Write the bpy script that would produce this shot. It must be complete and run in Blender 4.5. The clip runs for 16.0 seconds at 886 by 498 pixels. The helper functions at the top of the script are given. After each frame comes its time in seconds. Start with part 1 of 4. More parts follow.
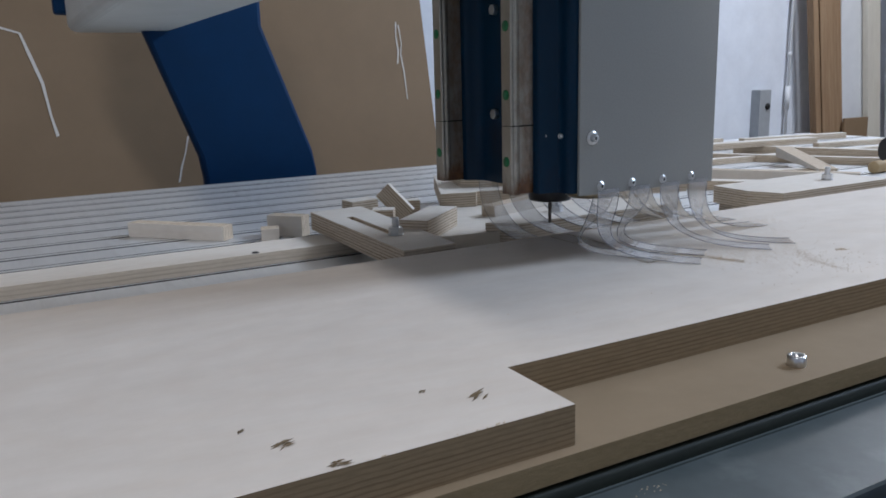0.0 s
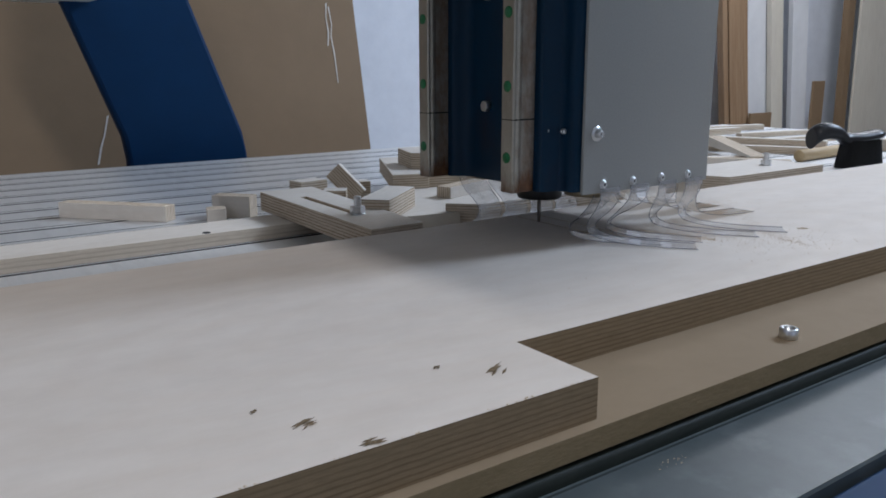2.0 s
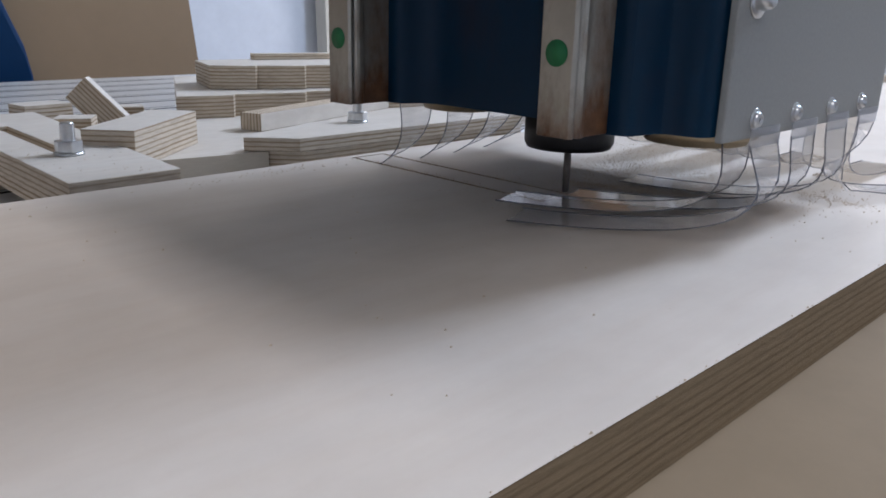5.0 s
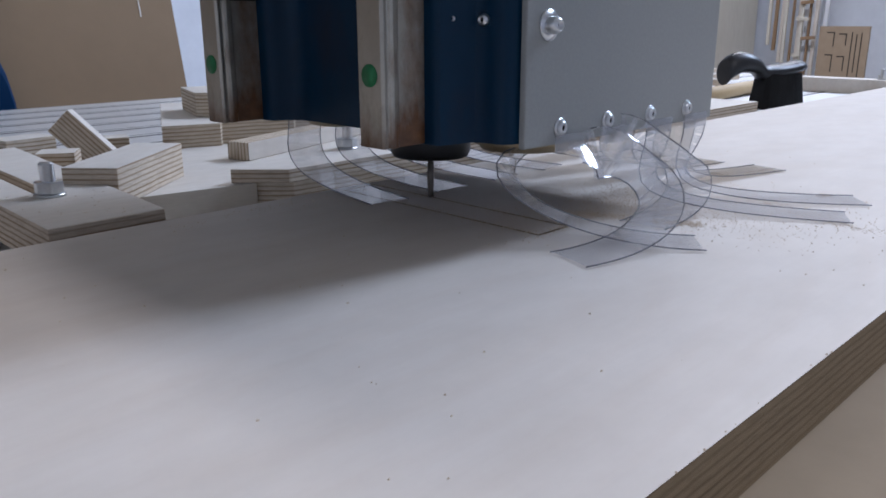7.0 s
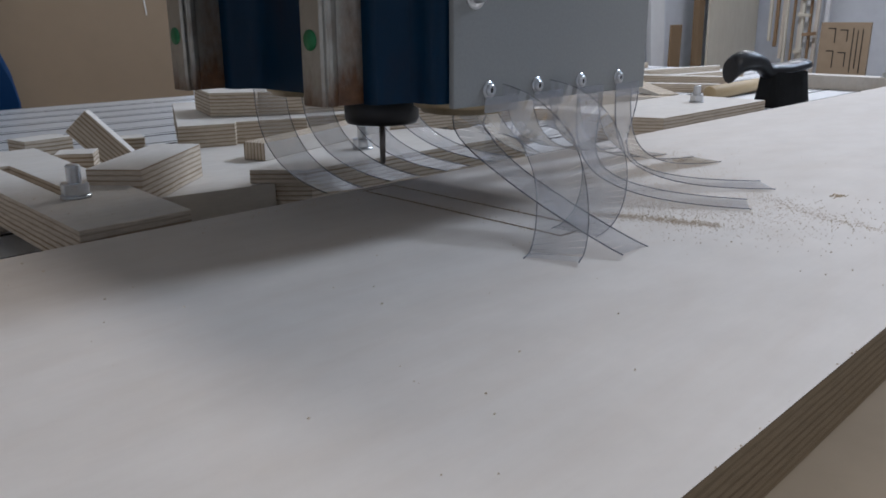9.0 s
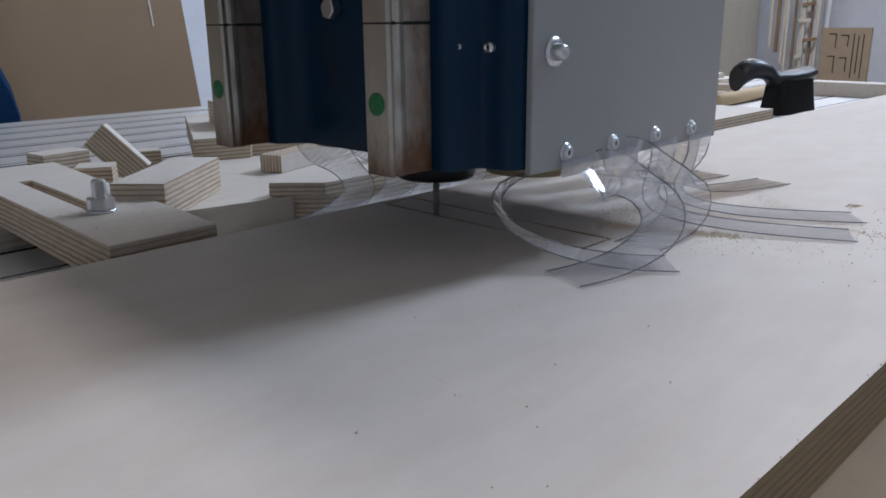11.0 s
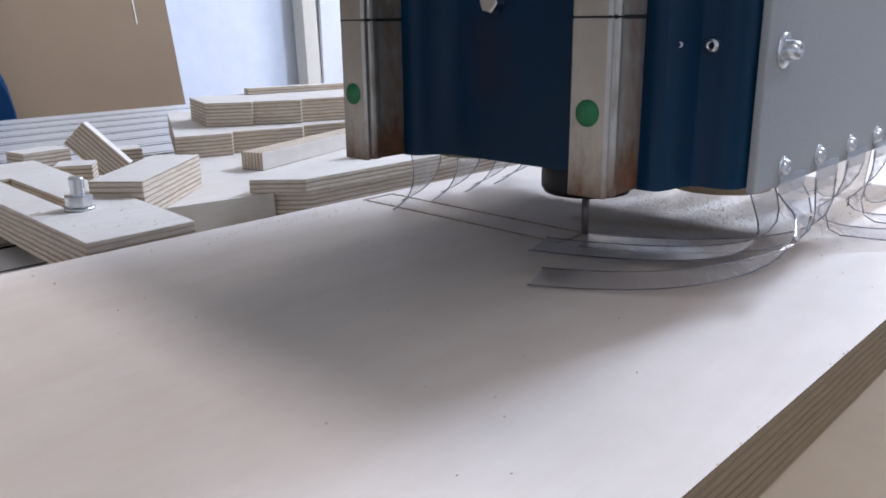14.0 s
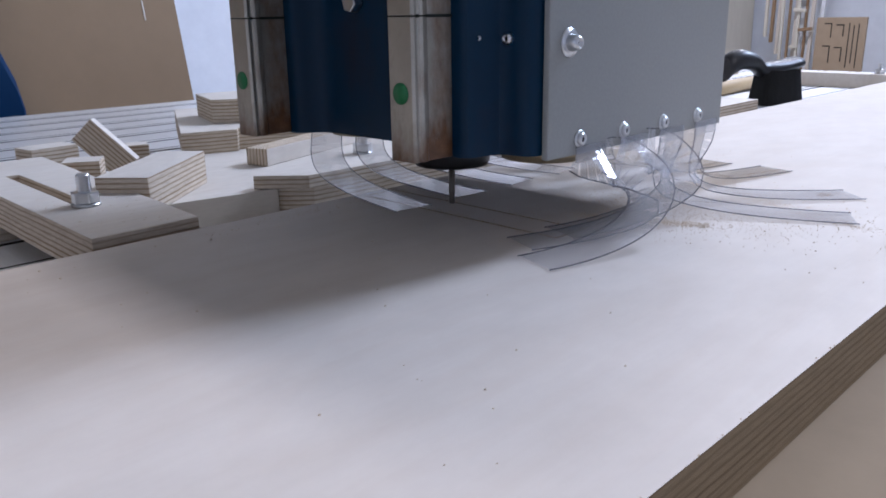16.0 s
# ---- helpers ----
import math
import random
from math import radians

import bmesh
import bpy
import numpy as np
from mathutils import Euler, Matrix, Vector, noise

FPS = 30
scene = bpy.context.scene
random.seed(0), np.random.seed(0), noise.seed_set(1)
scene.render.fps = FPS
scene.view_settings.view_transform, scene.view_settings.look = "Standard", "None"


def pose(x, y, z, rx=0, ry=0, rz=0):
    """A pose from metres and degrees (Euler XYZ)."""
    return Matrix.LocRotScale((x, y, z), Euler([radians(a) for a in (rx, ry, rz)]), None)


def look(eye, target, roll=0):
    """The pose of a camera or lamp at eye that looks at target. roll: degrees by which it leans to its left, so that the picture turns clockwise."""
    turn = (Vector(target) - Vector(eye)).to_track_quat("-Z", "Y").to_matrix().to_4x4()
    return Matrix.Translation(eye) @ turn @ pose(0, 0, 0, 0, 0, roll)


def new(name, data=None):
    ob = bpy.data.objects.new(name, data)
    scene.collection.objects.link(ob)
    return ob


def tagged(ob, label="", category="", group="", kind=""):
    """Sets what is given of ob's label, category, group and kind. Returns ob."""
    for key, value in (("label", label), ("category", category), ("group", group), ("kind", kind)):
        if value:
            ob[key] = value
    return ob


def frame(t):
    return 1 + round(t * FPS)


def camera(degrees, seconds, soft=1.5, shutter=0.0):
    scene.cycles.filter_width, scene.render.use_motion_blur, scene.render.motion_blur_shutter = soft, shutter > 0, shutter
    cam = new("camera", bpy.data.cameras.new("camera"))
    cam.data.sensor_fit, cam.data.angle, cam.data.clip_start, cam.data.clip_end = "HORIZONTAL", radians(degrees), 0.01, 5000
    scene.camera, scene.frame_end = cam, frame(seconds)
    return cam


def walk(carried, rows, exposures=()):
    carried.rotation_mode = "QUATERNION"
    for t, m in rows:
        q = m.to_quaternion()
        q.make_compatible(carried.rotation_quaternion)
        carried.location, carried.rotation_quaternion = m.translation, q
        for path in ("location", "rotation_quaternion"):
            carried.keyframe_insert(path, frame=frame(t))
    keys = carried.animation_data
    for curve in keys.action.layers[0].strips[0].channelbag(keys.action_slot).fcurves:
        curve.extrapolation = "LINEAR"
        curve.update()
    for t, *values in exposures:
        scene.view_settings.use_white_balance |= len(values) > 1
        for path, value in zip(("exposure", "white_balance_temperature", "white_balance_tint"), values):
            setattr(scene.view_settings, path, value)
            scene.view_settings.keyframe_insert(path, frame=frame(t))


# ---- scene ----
cam = camera(58.4, 16.0, 1.75)
EXPOSURES = [(0.0, -1.01, 5590.0, 12.5), (2.0, -1.03, 5590.0, 12.5), (3.0, -0.99, 5650.0, 12.5), (5.5, -0.53, 5710.0, 17.5), (6.5, -0.33, 5490.0, 22.5), (7.0, -0.77, 5450.0, 17.5), (7.5, -1.08, 5650.0, 14.5), (8.5, -1.11, 5710.0, 13.5),
             (11.0, -0.99, 5670.0, 14.5), (11.5, -0.55, 5650.0, 16.0), (12.5, -0.16, 5580.0, 18.0), (14.5, -0.12, 5580.0, 18.0), (16.0, -0.52, 5430.0, 20.5)]
PATH = [
    (0, (-0.2231, -0.2787, 0.1536), (0.7202, 1.4329, -0.2717), -1.54),
    (0.5, (-0.224, -0.2731, 0.1507), (0.7255, 1.4329, -0.283), -0.9),
    (1, (-0.2283, -0.2633, 0.1491), (0.741, 1.4304, -0.289), -0.84),
    (1.5, (-0.2451, -0.2491, 0.1479), (0.8147, 1.3909, -0.2846), -1.01),
    (2, (-0.2564, -0.2388, 0.1401), (0.8678, 1.3526, -0.3111), -0.13),
    (2.5, (-0.2373, -0.2001, 0.1292), (0.9024, 1.3759, -0.3367), -0.49),
    (3, (-0.2021, -0.1557, 0.1116), (0.9875, 1.3653, -0.4093), 0.1),
    (5.5, (-0.0289, -0.0103, 0.0806), (1.3283, 1.3399, -0.4982), 1.23),
    (6, (-0.0274, -0.0093, 0.085), (1.3281, 1.3467, -0.484), 0.73),
    (6.5, (-0.0315, -0.01, 0.0898), (1.3307, 1.3434, -0.4692), 0.23),
    (7, (-0.0327, -0.0088, 0.0889), (1.3295, 1.3458, -0.4675), -0.13),
    (7.5, (-0.0342, -0.0082, 0.0925), (1.3319, 1.3399, -0.47), -0.06),
    (8, (-0.0355, -0.0061, 0.0916), (1.3293, 1.3434, -0.4706), -0.2),
    (8.5, (-0.0397, -0.0058, 0.0918), (1.3213, 1.3458, -0.4744), -0.15),
    (11, (-0.0548, -0.0015, 0.0968), (1.306, 1.3576, -0.4518), -0.58),
    (11.5, (-0.0545, 0.0003, 0.0944), (1.3195, 1.3479, -0.4498), -0.15),
    (12, (-0.0558, -0.0023, 0.0957), (1.321, 1.3405, -0.4532), 0.13),
    (12.5, (-0.056, -0.0026, 0.0968), (1.3264, 1.3393, -0.44), 0.05),
    (13, (-0.0548, -0.0025, 0.097), (1.3263, 1.3369, -0.4493), -0.32),
    (13.5, (-0.0526, -0.0048, 0.0966), (1.3255, 1.3349, -0.4566), -0.65),
    (14, (-0.0531, -0.0074, 0.0963), (1.3265, 1.3304, -0.4579), -0.68),
    (14.5, (-0.0528, -0.0079, 0.0967), (1.3212, 1.3336, -0.4622), -0.78),
    (15, (-0.0497, -0.0074, 0.0965), (1.3249, 1.3345, -0.4599), -0.79),
    (15.5, (-0.0512, -0.0129, 0.0971), (1.3125, 1.3386, -0.4629), -0.9),
    (16, (-0.0531, -0.0142, 0.0981), (1.3073, 1.3376, -0.4694), -0.9),
]
walk(cam, [(t, look(eye, target, roll)) for t, eye, target, roll in PATH], EXPOSURES)

# ---- the way of the router head, in metres ----
HEAD = [
    (0, 0.2127, 0.2350, 0.0603),
    (0.5, 0.2033, 0.2314, 0.0584),
    (1, 0.2022, 0.2301, 0.0533),
    (1.5, 0.2044, 0.2309, 0.0493),
    (2, 0.2098, 0.1997, 0.0474),
    (2.5, 0.2071, 0.1532, 0.0482),
    (3, 0.2129, 0.1161, 0.0466),
    (3.4, 0.2135, 0.1045, 0.0462),
    (4.2, 0.2145, 0.1040, 0.0458),
    (5, 0.2360, 0.1048, 0.0455),
    (5.5, 0.2376, 0.1051, 0.0454),
    (6, 0.2362, 0.1068, 0.0465),
    (6.5, 0.2356, 0.1417, 0.0464),
    (7, 0.2326, 0.1873, 0.0462),
    (7.5, 0.2325, 0.2273, 0.0478),
    (8, 0.2321, 0.2365, 0.0505),
    (8.5, 0.2290, 0.2346, 0.0596),
    (9.2, 0.2250, 0.2346, 0.0605),
    (10.1, 0.2118, 0.2345, 0.0590),
    (10.5, 0.2112, 0.2300, 0.0465),
    (10.8, 0.2113, 0.2090, 0.0450),
    (11, 0.2115, 0.1924, 0.0450),
    (11.5, 0.2127, 0.1507, 0.0448),
    (12, 0.2126, 0.1096, 0.0457),
    (12.5, 0.2121, 0.1019, 0.0450),
    (13, 0.2140, 0.1011, 0.0447),
    (13.5, 0.2188, 0.1019, 0.0447),
    (14, 0.2314, 0.0997, 0.0449),
    (14.5, 0.2337, 0.1007, 0.0464),
    (15, 0.2327, 0.1065, 0.0445),
    (15.5, 0.2317, 0.1397, 0.0451),
    (16, 0.2309, 0.1839, 0.0458),
]
TABLE, SPOIL = -0.034, -0.0212      # top of the slotted table, top of the spoilboard; the plywood's top is at 0

# ---- world and lights ----
world = bpy.data.worlds.new("world")
scene.world = world
world.use_nodes = True
sky = world.node_tree.nodes.new("ShaderNodeTexSky")
sky.sky_type, sky.sun_disc, sky.sun_elevation, sky.sun_rotation = "NISHITA", False, radians(35), radians(100)
world.node_tree.links.new(sky.outputs[0], world.node_tree.nodes["Background"].inputs[0])
world.node_tree.nodes["Background"].inputs[1].default_value = 0.1


def area_lamp(name, at, target, sx, sy, watts, colour):
    lamp = bpy.data.lights.new(name, "AREA")
    lamp.shape, lamp.size, lamp.size_y, lamp.energy, lamp.color = "RECTANGLE", sx, sy, watts, colour
    ob = new(name, lamp)
    ob.matrix_world = look(at, target)
    return ob


# unseen lamps: a strong key over the table's far end and two added fills
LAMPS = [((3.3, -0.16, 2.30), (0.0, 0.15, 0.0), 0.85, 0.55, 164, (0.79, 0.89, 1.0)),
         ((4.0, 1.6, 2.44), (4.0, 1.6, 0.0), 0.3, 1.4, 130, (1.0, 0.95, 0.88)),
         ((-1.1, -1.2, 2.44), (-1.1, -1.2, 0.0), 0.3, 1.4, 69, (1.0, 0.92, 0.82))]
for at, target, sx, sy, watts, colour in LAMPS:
    area_lamp("unseen_lamp_light", at, target, sx, sy, watts, colour)


# ---- materials ----
def nodes_of(name):
    m = bpy.data.materials.new(name)
    m.use_nodes = True
    nt = m.node_tree
    return m, nt, nt.nodes["Principled BSDF"]


def N(nt, kind, **sets):
    n = nt.nodes.new(kind)
    for key, value in sets.items():
        n.inputs[key.replace("_", " ")].default_value = value
    return n


def ramp(nt, stops, source):
    r = nt.nodes.new("ShaderNodeValToRGB")
    els = r.color_ramp.elements
    while len(els) < len(stops):
        els.new(0.5)
    for e, (pos, c) in zip(els, stops):
        e.position, e.color = pos, (*c, 1)
    nt.links.new(source, r.inputs[0])
    return r


def coords(nt, scale=(1, 1, 1), kind="Object"):
    tc, mp = nt.nodes.new("ShaderNodeTexCoord"), nt.nodes.new("ShaderNodeMapping")
    mp.inputs["Scale"].default_value = scale
    nt.links.new(tc.outputs[kind], mp.inputs["Vector"])
    return mp.outputs[0]


def noise_tex(nt, vec, scale, detail=4.0, rough=0.55):
    n = N(nt, "ShaderNodeTexNoise", Scale=scale, Detail=detail, Roughness=rough)
    nt.links.new(vec, n.inputs["Vector"])
    return n.outputs["Fac"]


def mixc(nt, a, b, fac, blend="MIX"):
    m = nt.nodes.new("ShaderNodeMix")
    m.data_type, m.blend_type = "RGBA", blend
    for sock, v in ((m.inputs[0], fac), (m.inputs[6], a), (m.inputs[7], b)):
        if isinstance(v, (int, float)):
            sock.default_value = v
        elif isinstance(v, tuple):
            sock.default_value = (*v, 1)
        else:
            nt.links.new(v, sock)
    return m.outputs[2]


def bump(nt, p, height, strength, distance=0.001):
    b = N(nt, "ShaderNodeBump", Strength=strength, Distance=distance)
    nt.links.new(height, b.inputs["Height"])
    nt.links.new(b.outputs[0], p.inputs["Normal"])


def surface(name, low, high, scale, stretch=(1, 1, 1), rough=0.6, metal=0.0, spec=0.5, bump_by=0.15, blotch=None, fine=6.0):
    """Two scales of noise between two colours, with a fine relief."""
    m, nt, p = nodes_of(name)
    v = coords(nt, stretch)
    big = noise_tex(nt, v, scale)
    small = noise_tex(nt, v, scale * fine, 6.0, 0.65)
    c = ramp(nt, [(0.3, low), (0.7, high)], big).outputs[0]
    c = mixc(nt, c, ramp(nt, [(0.25, tuple(x * 0.86 for x in low)), (0.75, tuple(min(1, x * 1.05) for x in high))], small).outputs[0], 0.45)
    if blotch:
        colour, size, lo, hi = blotch
        c = mixc(nt, c, colour, ramp(nt, [(lo, (0, 0, 0)), (hi, (1, 1, 1))], noise_tex(nt, v, size, 5.0, 0.6)).outputs[0])
    nt.links.new(c, p.inputs["Base Color"])
    p.inputs["Roughness"].default_value, p.inputs["Metallic"].default_value = rough, metal
    p.inputs["Specular IOR Level"].default_value = spec
    if bump_by:
        bump(nt, p, small, bump_by)
    return m


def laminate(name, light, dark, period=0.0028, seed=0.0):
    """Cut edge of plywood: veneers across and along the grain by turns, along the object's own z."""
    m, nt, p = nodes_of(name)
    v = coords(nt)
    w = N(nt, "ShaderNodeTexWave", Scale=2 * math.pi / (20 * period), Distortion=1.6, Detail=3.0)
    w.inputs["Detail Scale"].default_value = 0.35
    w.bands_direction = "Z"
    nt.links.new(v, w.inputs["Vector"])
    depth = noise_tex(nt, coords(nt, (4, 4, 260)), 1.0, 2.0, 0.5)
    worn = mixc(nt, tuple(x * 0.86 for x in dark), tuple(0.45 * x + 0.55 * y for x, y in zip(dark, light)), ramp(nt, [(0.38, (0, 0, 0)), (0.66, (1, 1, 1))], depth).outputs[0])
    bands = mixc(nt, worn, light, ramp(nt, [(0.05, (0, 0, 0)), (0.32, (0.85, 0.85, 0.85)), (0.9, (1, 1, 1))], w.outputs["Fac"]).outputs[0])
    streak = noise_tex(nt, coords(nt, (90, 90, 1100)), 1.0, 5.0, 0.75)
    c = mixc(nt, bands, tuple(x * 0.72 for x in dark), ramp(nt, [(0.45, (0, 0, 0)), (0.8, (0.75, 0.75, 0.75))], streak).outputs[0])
    nt.links.new(c, p.inputs["Base Color"])
    p.inputs["Roughness"].default_value = 0.8
    p.inputs["Specular IOR Level"].default_value = 0.2
    bump(nt, p, streak, 0.5, 0.0006)
    return m


birch = surface("birch_face", (0.655, 0.585, 0.505), (0.70, 0.635, 0.56), 2.2, (1.6, 2.6, 2.0), 0.62, 0, 0.28, 0,
                ((0.62, 0.545, 0.455), 3.0, 0.58, 0.85), 7.0)
birch_pale = surface("birch_offcut", (0.66, 0.60, 0.52), (0.74, 0.685, 0.61), 6.0, (2.0, 5.0, 4.0), 0.65, 0, 0.25, 0.05)
def add_grain(m):
    """Faint flat-sawn grain figure over the board's face."""
    nt = m.node_tree
    p = nt.nodes["Principled BSDF"]
    was = p.inputs["Base Color"].links[0].from_socket
    w = N(nt, "ShaderNodeTexWave", Scale=3.2, Distortion=9.0, Detail=3.0)
    w.inputs["Detail Scale"].default_value = 0.8
    w.bands_direction = "Y"
    nt.links.new(coords(nt, (0.55, 2.0, 1.0)), w.inputs["Vector"])
    fine = noise_tex(nt, coords(nt, (14, 420, 100)), 1.0, 3.0, 0.6)
    c = mixc(nt, was, (0.90, 0.855, 0.80), ramp(nt, [(0.35, (0, 0, 0)), (0.85, (0.13, 0.13, 0.13))], w.outputs["Fac"]).outputs[0], "MULTIPLY")
    c = mixc(nt, c, (0.93, 0.90, 0.87), ramp(nt, [(0.45, (0, 0, 0)), (0.75, (0.2, 0.2, 0.2))], fine).outputs[0], "MULTIPLY")
    ring = N(nt, "ShaderNodeTexWave", Scale=1.5, Distortion=2.5, Detail=2.0)
    ring.wave_type, ring.rings_direction = "RINGS", "Z"
    shift = nt.nodes.new("ShaderNodeVectorMath")
    shift.inputs[1].default_value = (-0.45, -1.9, 0)
    nt.links.new(coords(nt, (4.5, 14, 0)), shift.inputs[0])
    nt.links.new(shift.outputs[0], ring.inputs["Vector"])
    c = mixc(nt, c, (0.92, 0.86, 0.81), ramp(nt, [(0.55, (0, 0, 0)), (0.95, (0.11, 0.11, 0.11))], ring.outputs["Fac"]).outputs[0], "MULTIPLY")
    nt.links.new(c, p.inputs["Base Color"])


add_grain(birch)
add_grain(birch_pale)
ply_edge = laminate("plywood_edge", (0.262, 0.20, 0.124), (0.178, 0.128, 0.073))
ply_edge_fresh = laminate("plywood_edge_fresh", (0.70, 0.60, 0.47), (0.31, 0.205, 0.11), 0.0031)
kerf_wood = surface("kerf_wood", (0.30, 0.225, 0.145), (0.46, 0.36, 0.25), 60.0, (1, 1, 1), 0.9, 0, 0.1, 0.4)
torn_fibre = surface("torn_fibre", (0.10, 0.075, 0.04), (0.30, 0.23, 0.15), 300.0, (1, 1, 1), 0.9, 0, 0.1, 0.3)
mdf = surface("mdf", (0.235, 0.176, 0.108), (0.272, 0.208, 0.134), 4.0, (1, 1, 1), 0.75, 0, 0.2, 0.04, ((0.27, 0.19, 0.12), 9.0, 0.6, 0.85))
mdf_edge = surface("mdf_edge", (0.20, 0.155, 0.085), (0.27, 0.21, 0.125), 30.0, (1, 1, 4), 0.85, 0, 0.15, 0.4)
mdf_brown = surface("mdf_sheet", (0.235, 0.162, 0.096), (0.268, 0.190, 0.116), 1.2, (1, 1, 1), 0.7, 0, 0.2, 0.03)
alu = surface("aluminium_slot_bar", (0.70, 0.70, 0.69), (0.80, 0.80, 0.79), 3.0, (1.0, 60.0, 10.0), 0.38, 0.45, 0.5, 0.03,
              ((0.55, 0.54, 0.52), 7.0, 0.55, 0.8))
alu_shade = surface("slot_shade", (0.012, 0.012, 0.012), (0.025, 0.025, 0.025), 10.0, (1, 1, 1), 0.7, 0.3, 0.4, 0.0)
alu_plate = surface("rail_cover_sheet", (0.055, 0.072, 0.075), (0.090, 0.107, 0.112), 5.0, (2, 2, 2), 0.38, 0.1, 0.35, 0.02, ((0.13, 0.15, 0.155), 12.0, 0.55, 0.8))
rubber = surface("black_rail", (0.010, 0.014, 0.012), (0.019, 0.024, 0.020), 40.0, (0.1, 1, 1), 0.60, 0.0, 0.25, 0.02)
blue_paint = surface("blue_paint", (0.0012, 0.021, 0.050), (0.0018, 0.027, 0.064), 8.0, (1, 1, 0.5), 0.34, 0, 0.20, 0.03, ((0.012, 0.020, 0.04), 25.0, 0.58, 0.78))
blue_frame = surface("blue_frame_paint", (0.0015, 0.026, 0.080), (0.002, 0.032, 0.100), 2.0, (1, 1, 1), 0.6, 0, 0.2, 0.02)
plate_paint = surface("grey_powder_coat", (0.318, 0.324, 0.310), (0.352, 0.358, 0.342), 5.0, (1, 1, 1), 0.55, 0, 0.4, 0.05, None, 120.0)
beam_paint = surface("light_grey_paint", (0.60, 0.62, 0.60), (0.66, 0.68, 0.66), 2.0, (1, 1, 1), 0.5, 0, 0.4, 0.02)
zinc = surface("zinc_steel", (0.62, 0.63, 0.64), (0.78, 0.79, 0.80), 150.0, (1, 1, 1), 0.28, 1.0, 0.5, 0.06)
cutter_steel = surface("cutter_steel", (0.16, 0.14, 0.12), (0.26, 0.23, 0.20), 120.0, (1, 1, 0.3), 0.45, 0.6, 0.5, 0.05)
# near-black: stands in for the shade in sockets, holes and grooves; also the knob
shade_black = surface("socket_shade", (0.015, 0.015, 0.015), (0.03, 0.03, 0.03), 200.0, (1, 1, 1), 0.6, 0.2, 0.3, 0)
brass = surface("guide_ring_brass", (0.42, 0.33, 0.20), (0.58, 0.48, 0.32), 60.0, (1, 1, 1), 0.42, 0.7, 0.5, 0.05)
black_plastic = surface("black_plastic", (0.010, 0.010, 0.011), (0.020, 0.020, 0.022), 30.0, (1, 1, 1), 0.42, 0, 0.45, 0.06)
bristle = surface("black_bristle", (0.006, 0.006, 0.006), (0.016, 0.016, 0.016), 300.0, (1, 1, 0.05), 0.8, 0, 0.2, 0.8)
green_cap = surface("green_cap", (0.02, 0.16, 0.05), (0.03, 0.21, 0.075), 90.0, (1, 1, 1), 0.5, 0, 0.4, 0.03)
wall_white = surface("white_wall_paint", (0.73, 0.77, 0.85), (0.79, 0.83, 0.90), 1.5, (1, 1, 1), 0.85, 0, 0.2, 0.06)
# warm tint of the unseen ceiling and floor warms light bounced into the shadow
ceiling_warm_bounce = surface("warm_bounce_ceiling", (0.76, 0.71, 0.62), (0.82, 0.77, 0.69), 1.2, (1, 1, 1), 0.9, 0, 0.2, 0.05)
floor_grey = surface("concrete_floor", (0.25, 0.225, 0.19), (0.34, 0.31, 0.265), 1.5, (1, 1, 1), 0.7, 0, 0.3, 0.08)
pine = surface("pine_board", (0.22, 0.13, 0.068), (0.40, 0.28, 0.17), 3.0, (14, 9, 0.6), 0.6, 0, 0.3, 0.05)
cream = surface("cream_board", (0.66, 0.62, 0.53), (0.74, 0.71, 0.62), 2.0, (3, 3, 0.6), 0.7, 0, 0.2, 0.03)
panel_brown = surface("routed_panel", (0.38, 0.29, 0.20), (0.44, 0.345, 0.245), 2.0, (1, 1, 1), 0.7, 0, 0.2, 0.03)
white_sheet = surface("white_sheet", (0.74, 0.76, 0.79), (0.80, 0.82, 0.85), 1.0, (1, 1, 1), 0.6, 0, 0.3, 0.0)
grey_metal = surface("grey_enamel", (0.34, 0.36, 0.38), (0.40, 0.42, 0.44), 5.0, (1, 1, 1), 0.5, 0.1, 0.4, 0.02)
dust = surface("sawdust", (0.54, 0.43, 0.30), (0.70, 0.59, 0.45), 300.0, (1, 1, 1), 0.9, 0, 0.1, 0)
chalk = surface("white_chalk", (0.62, 0.58, 0.52), (0.78, 0.75, 0.70), 40.0, (1, 1, 1), 0.9, 0, 0.1, 0)


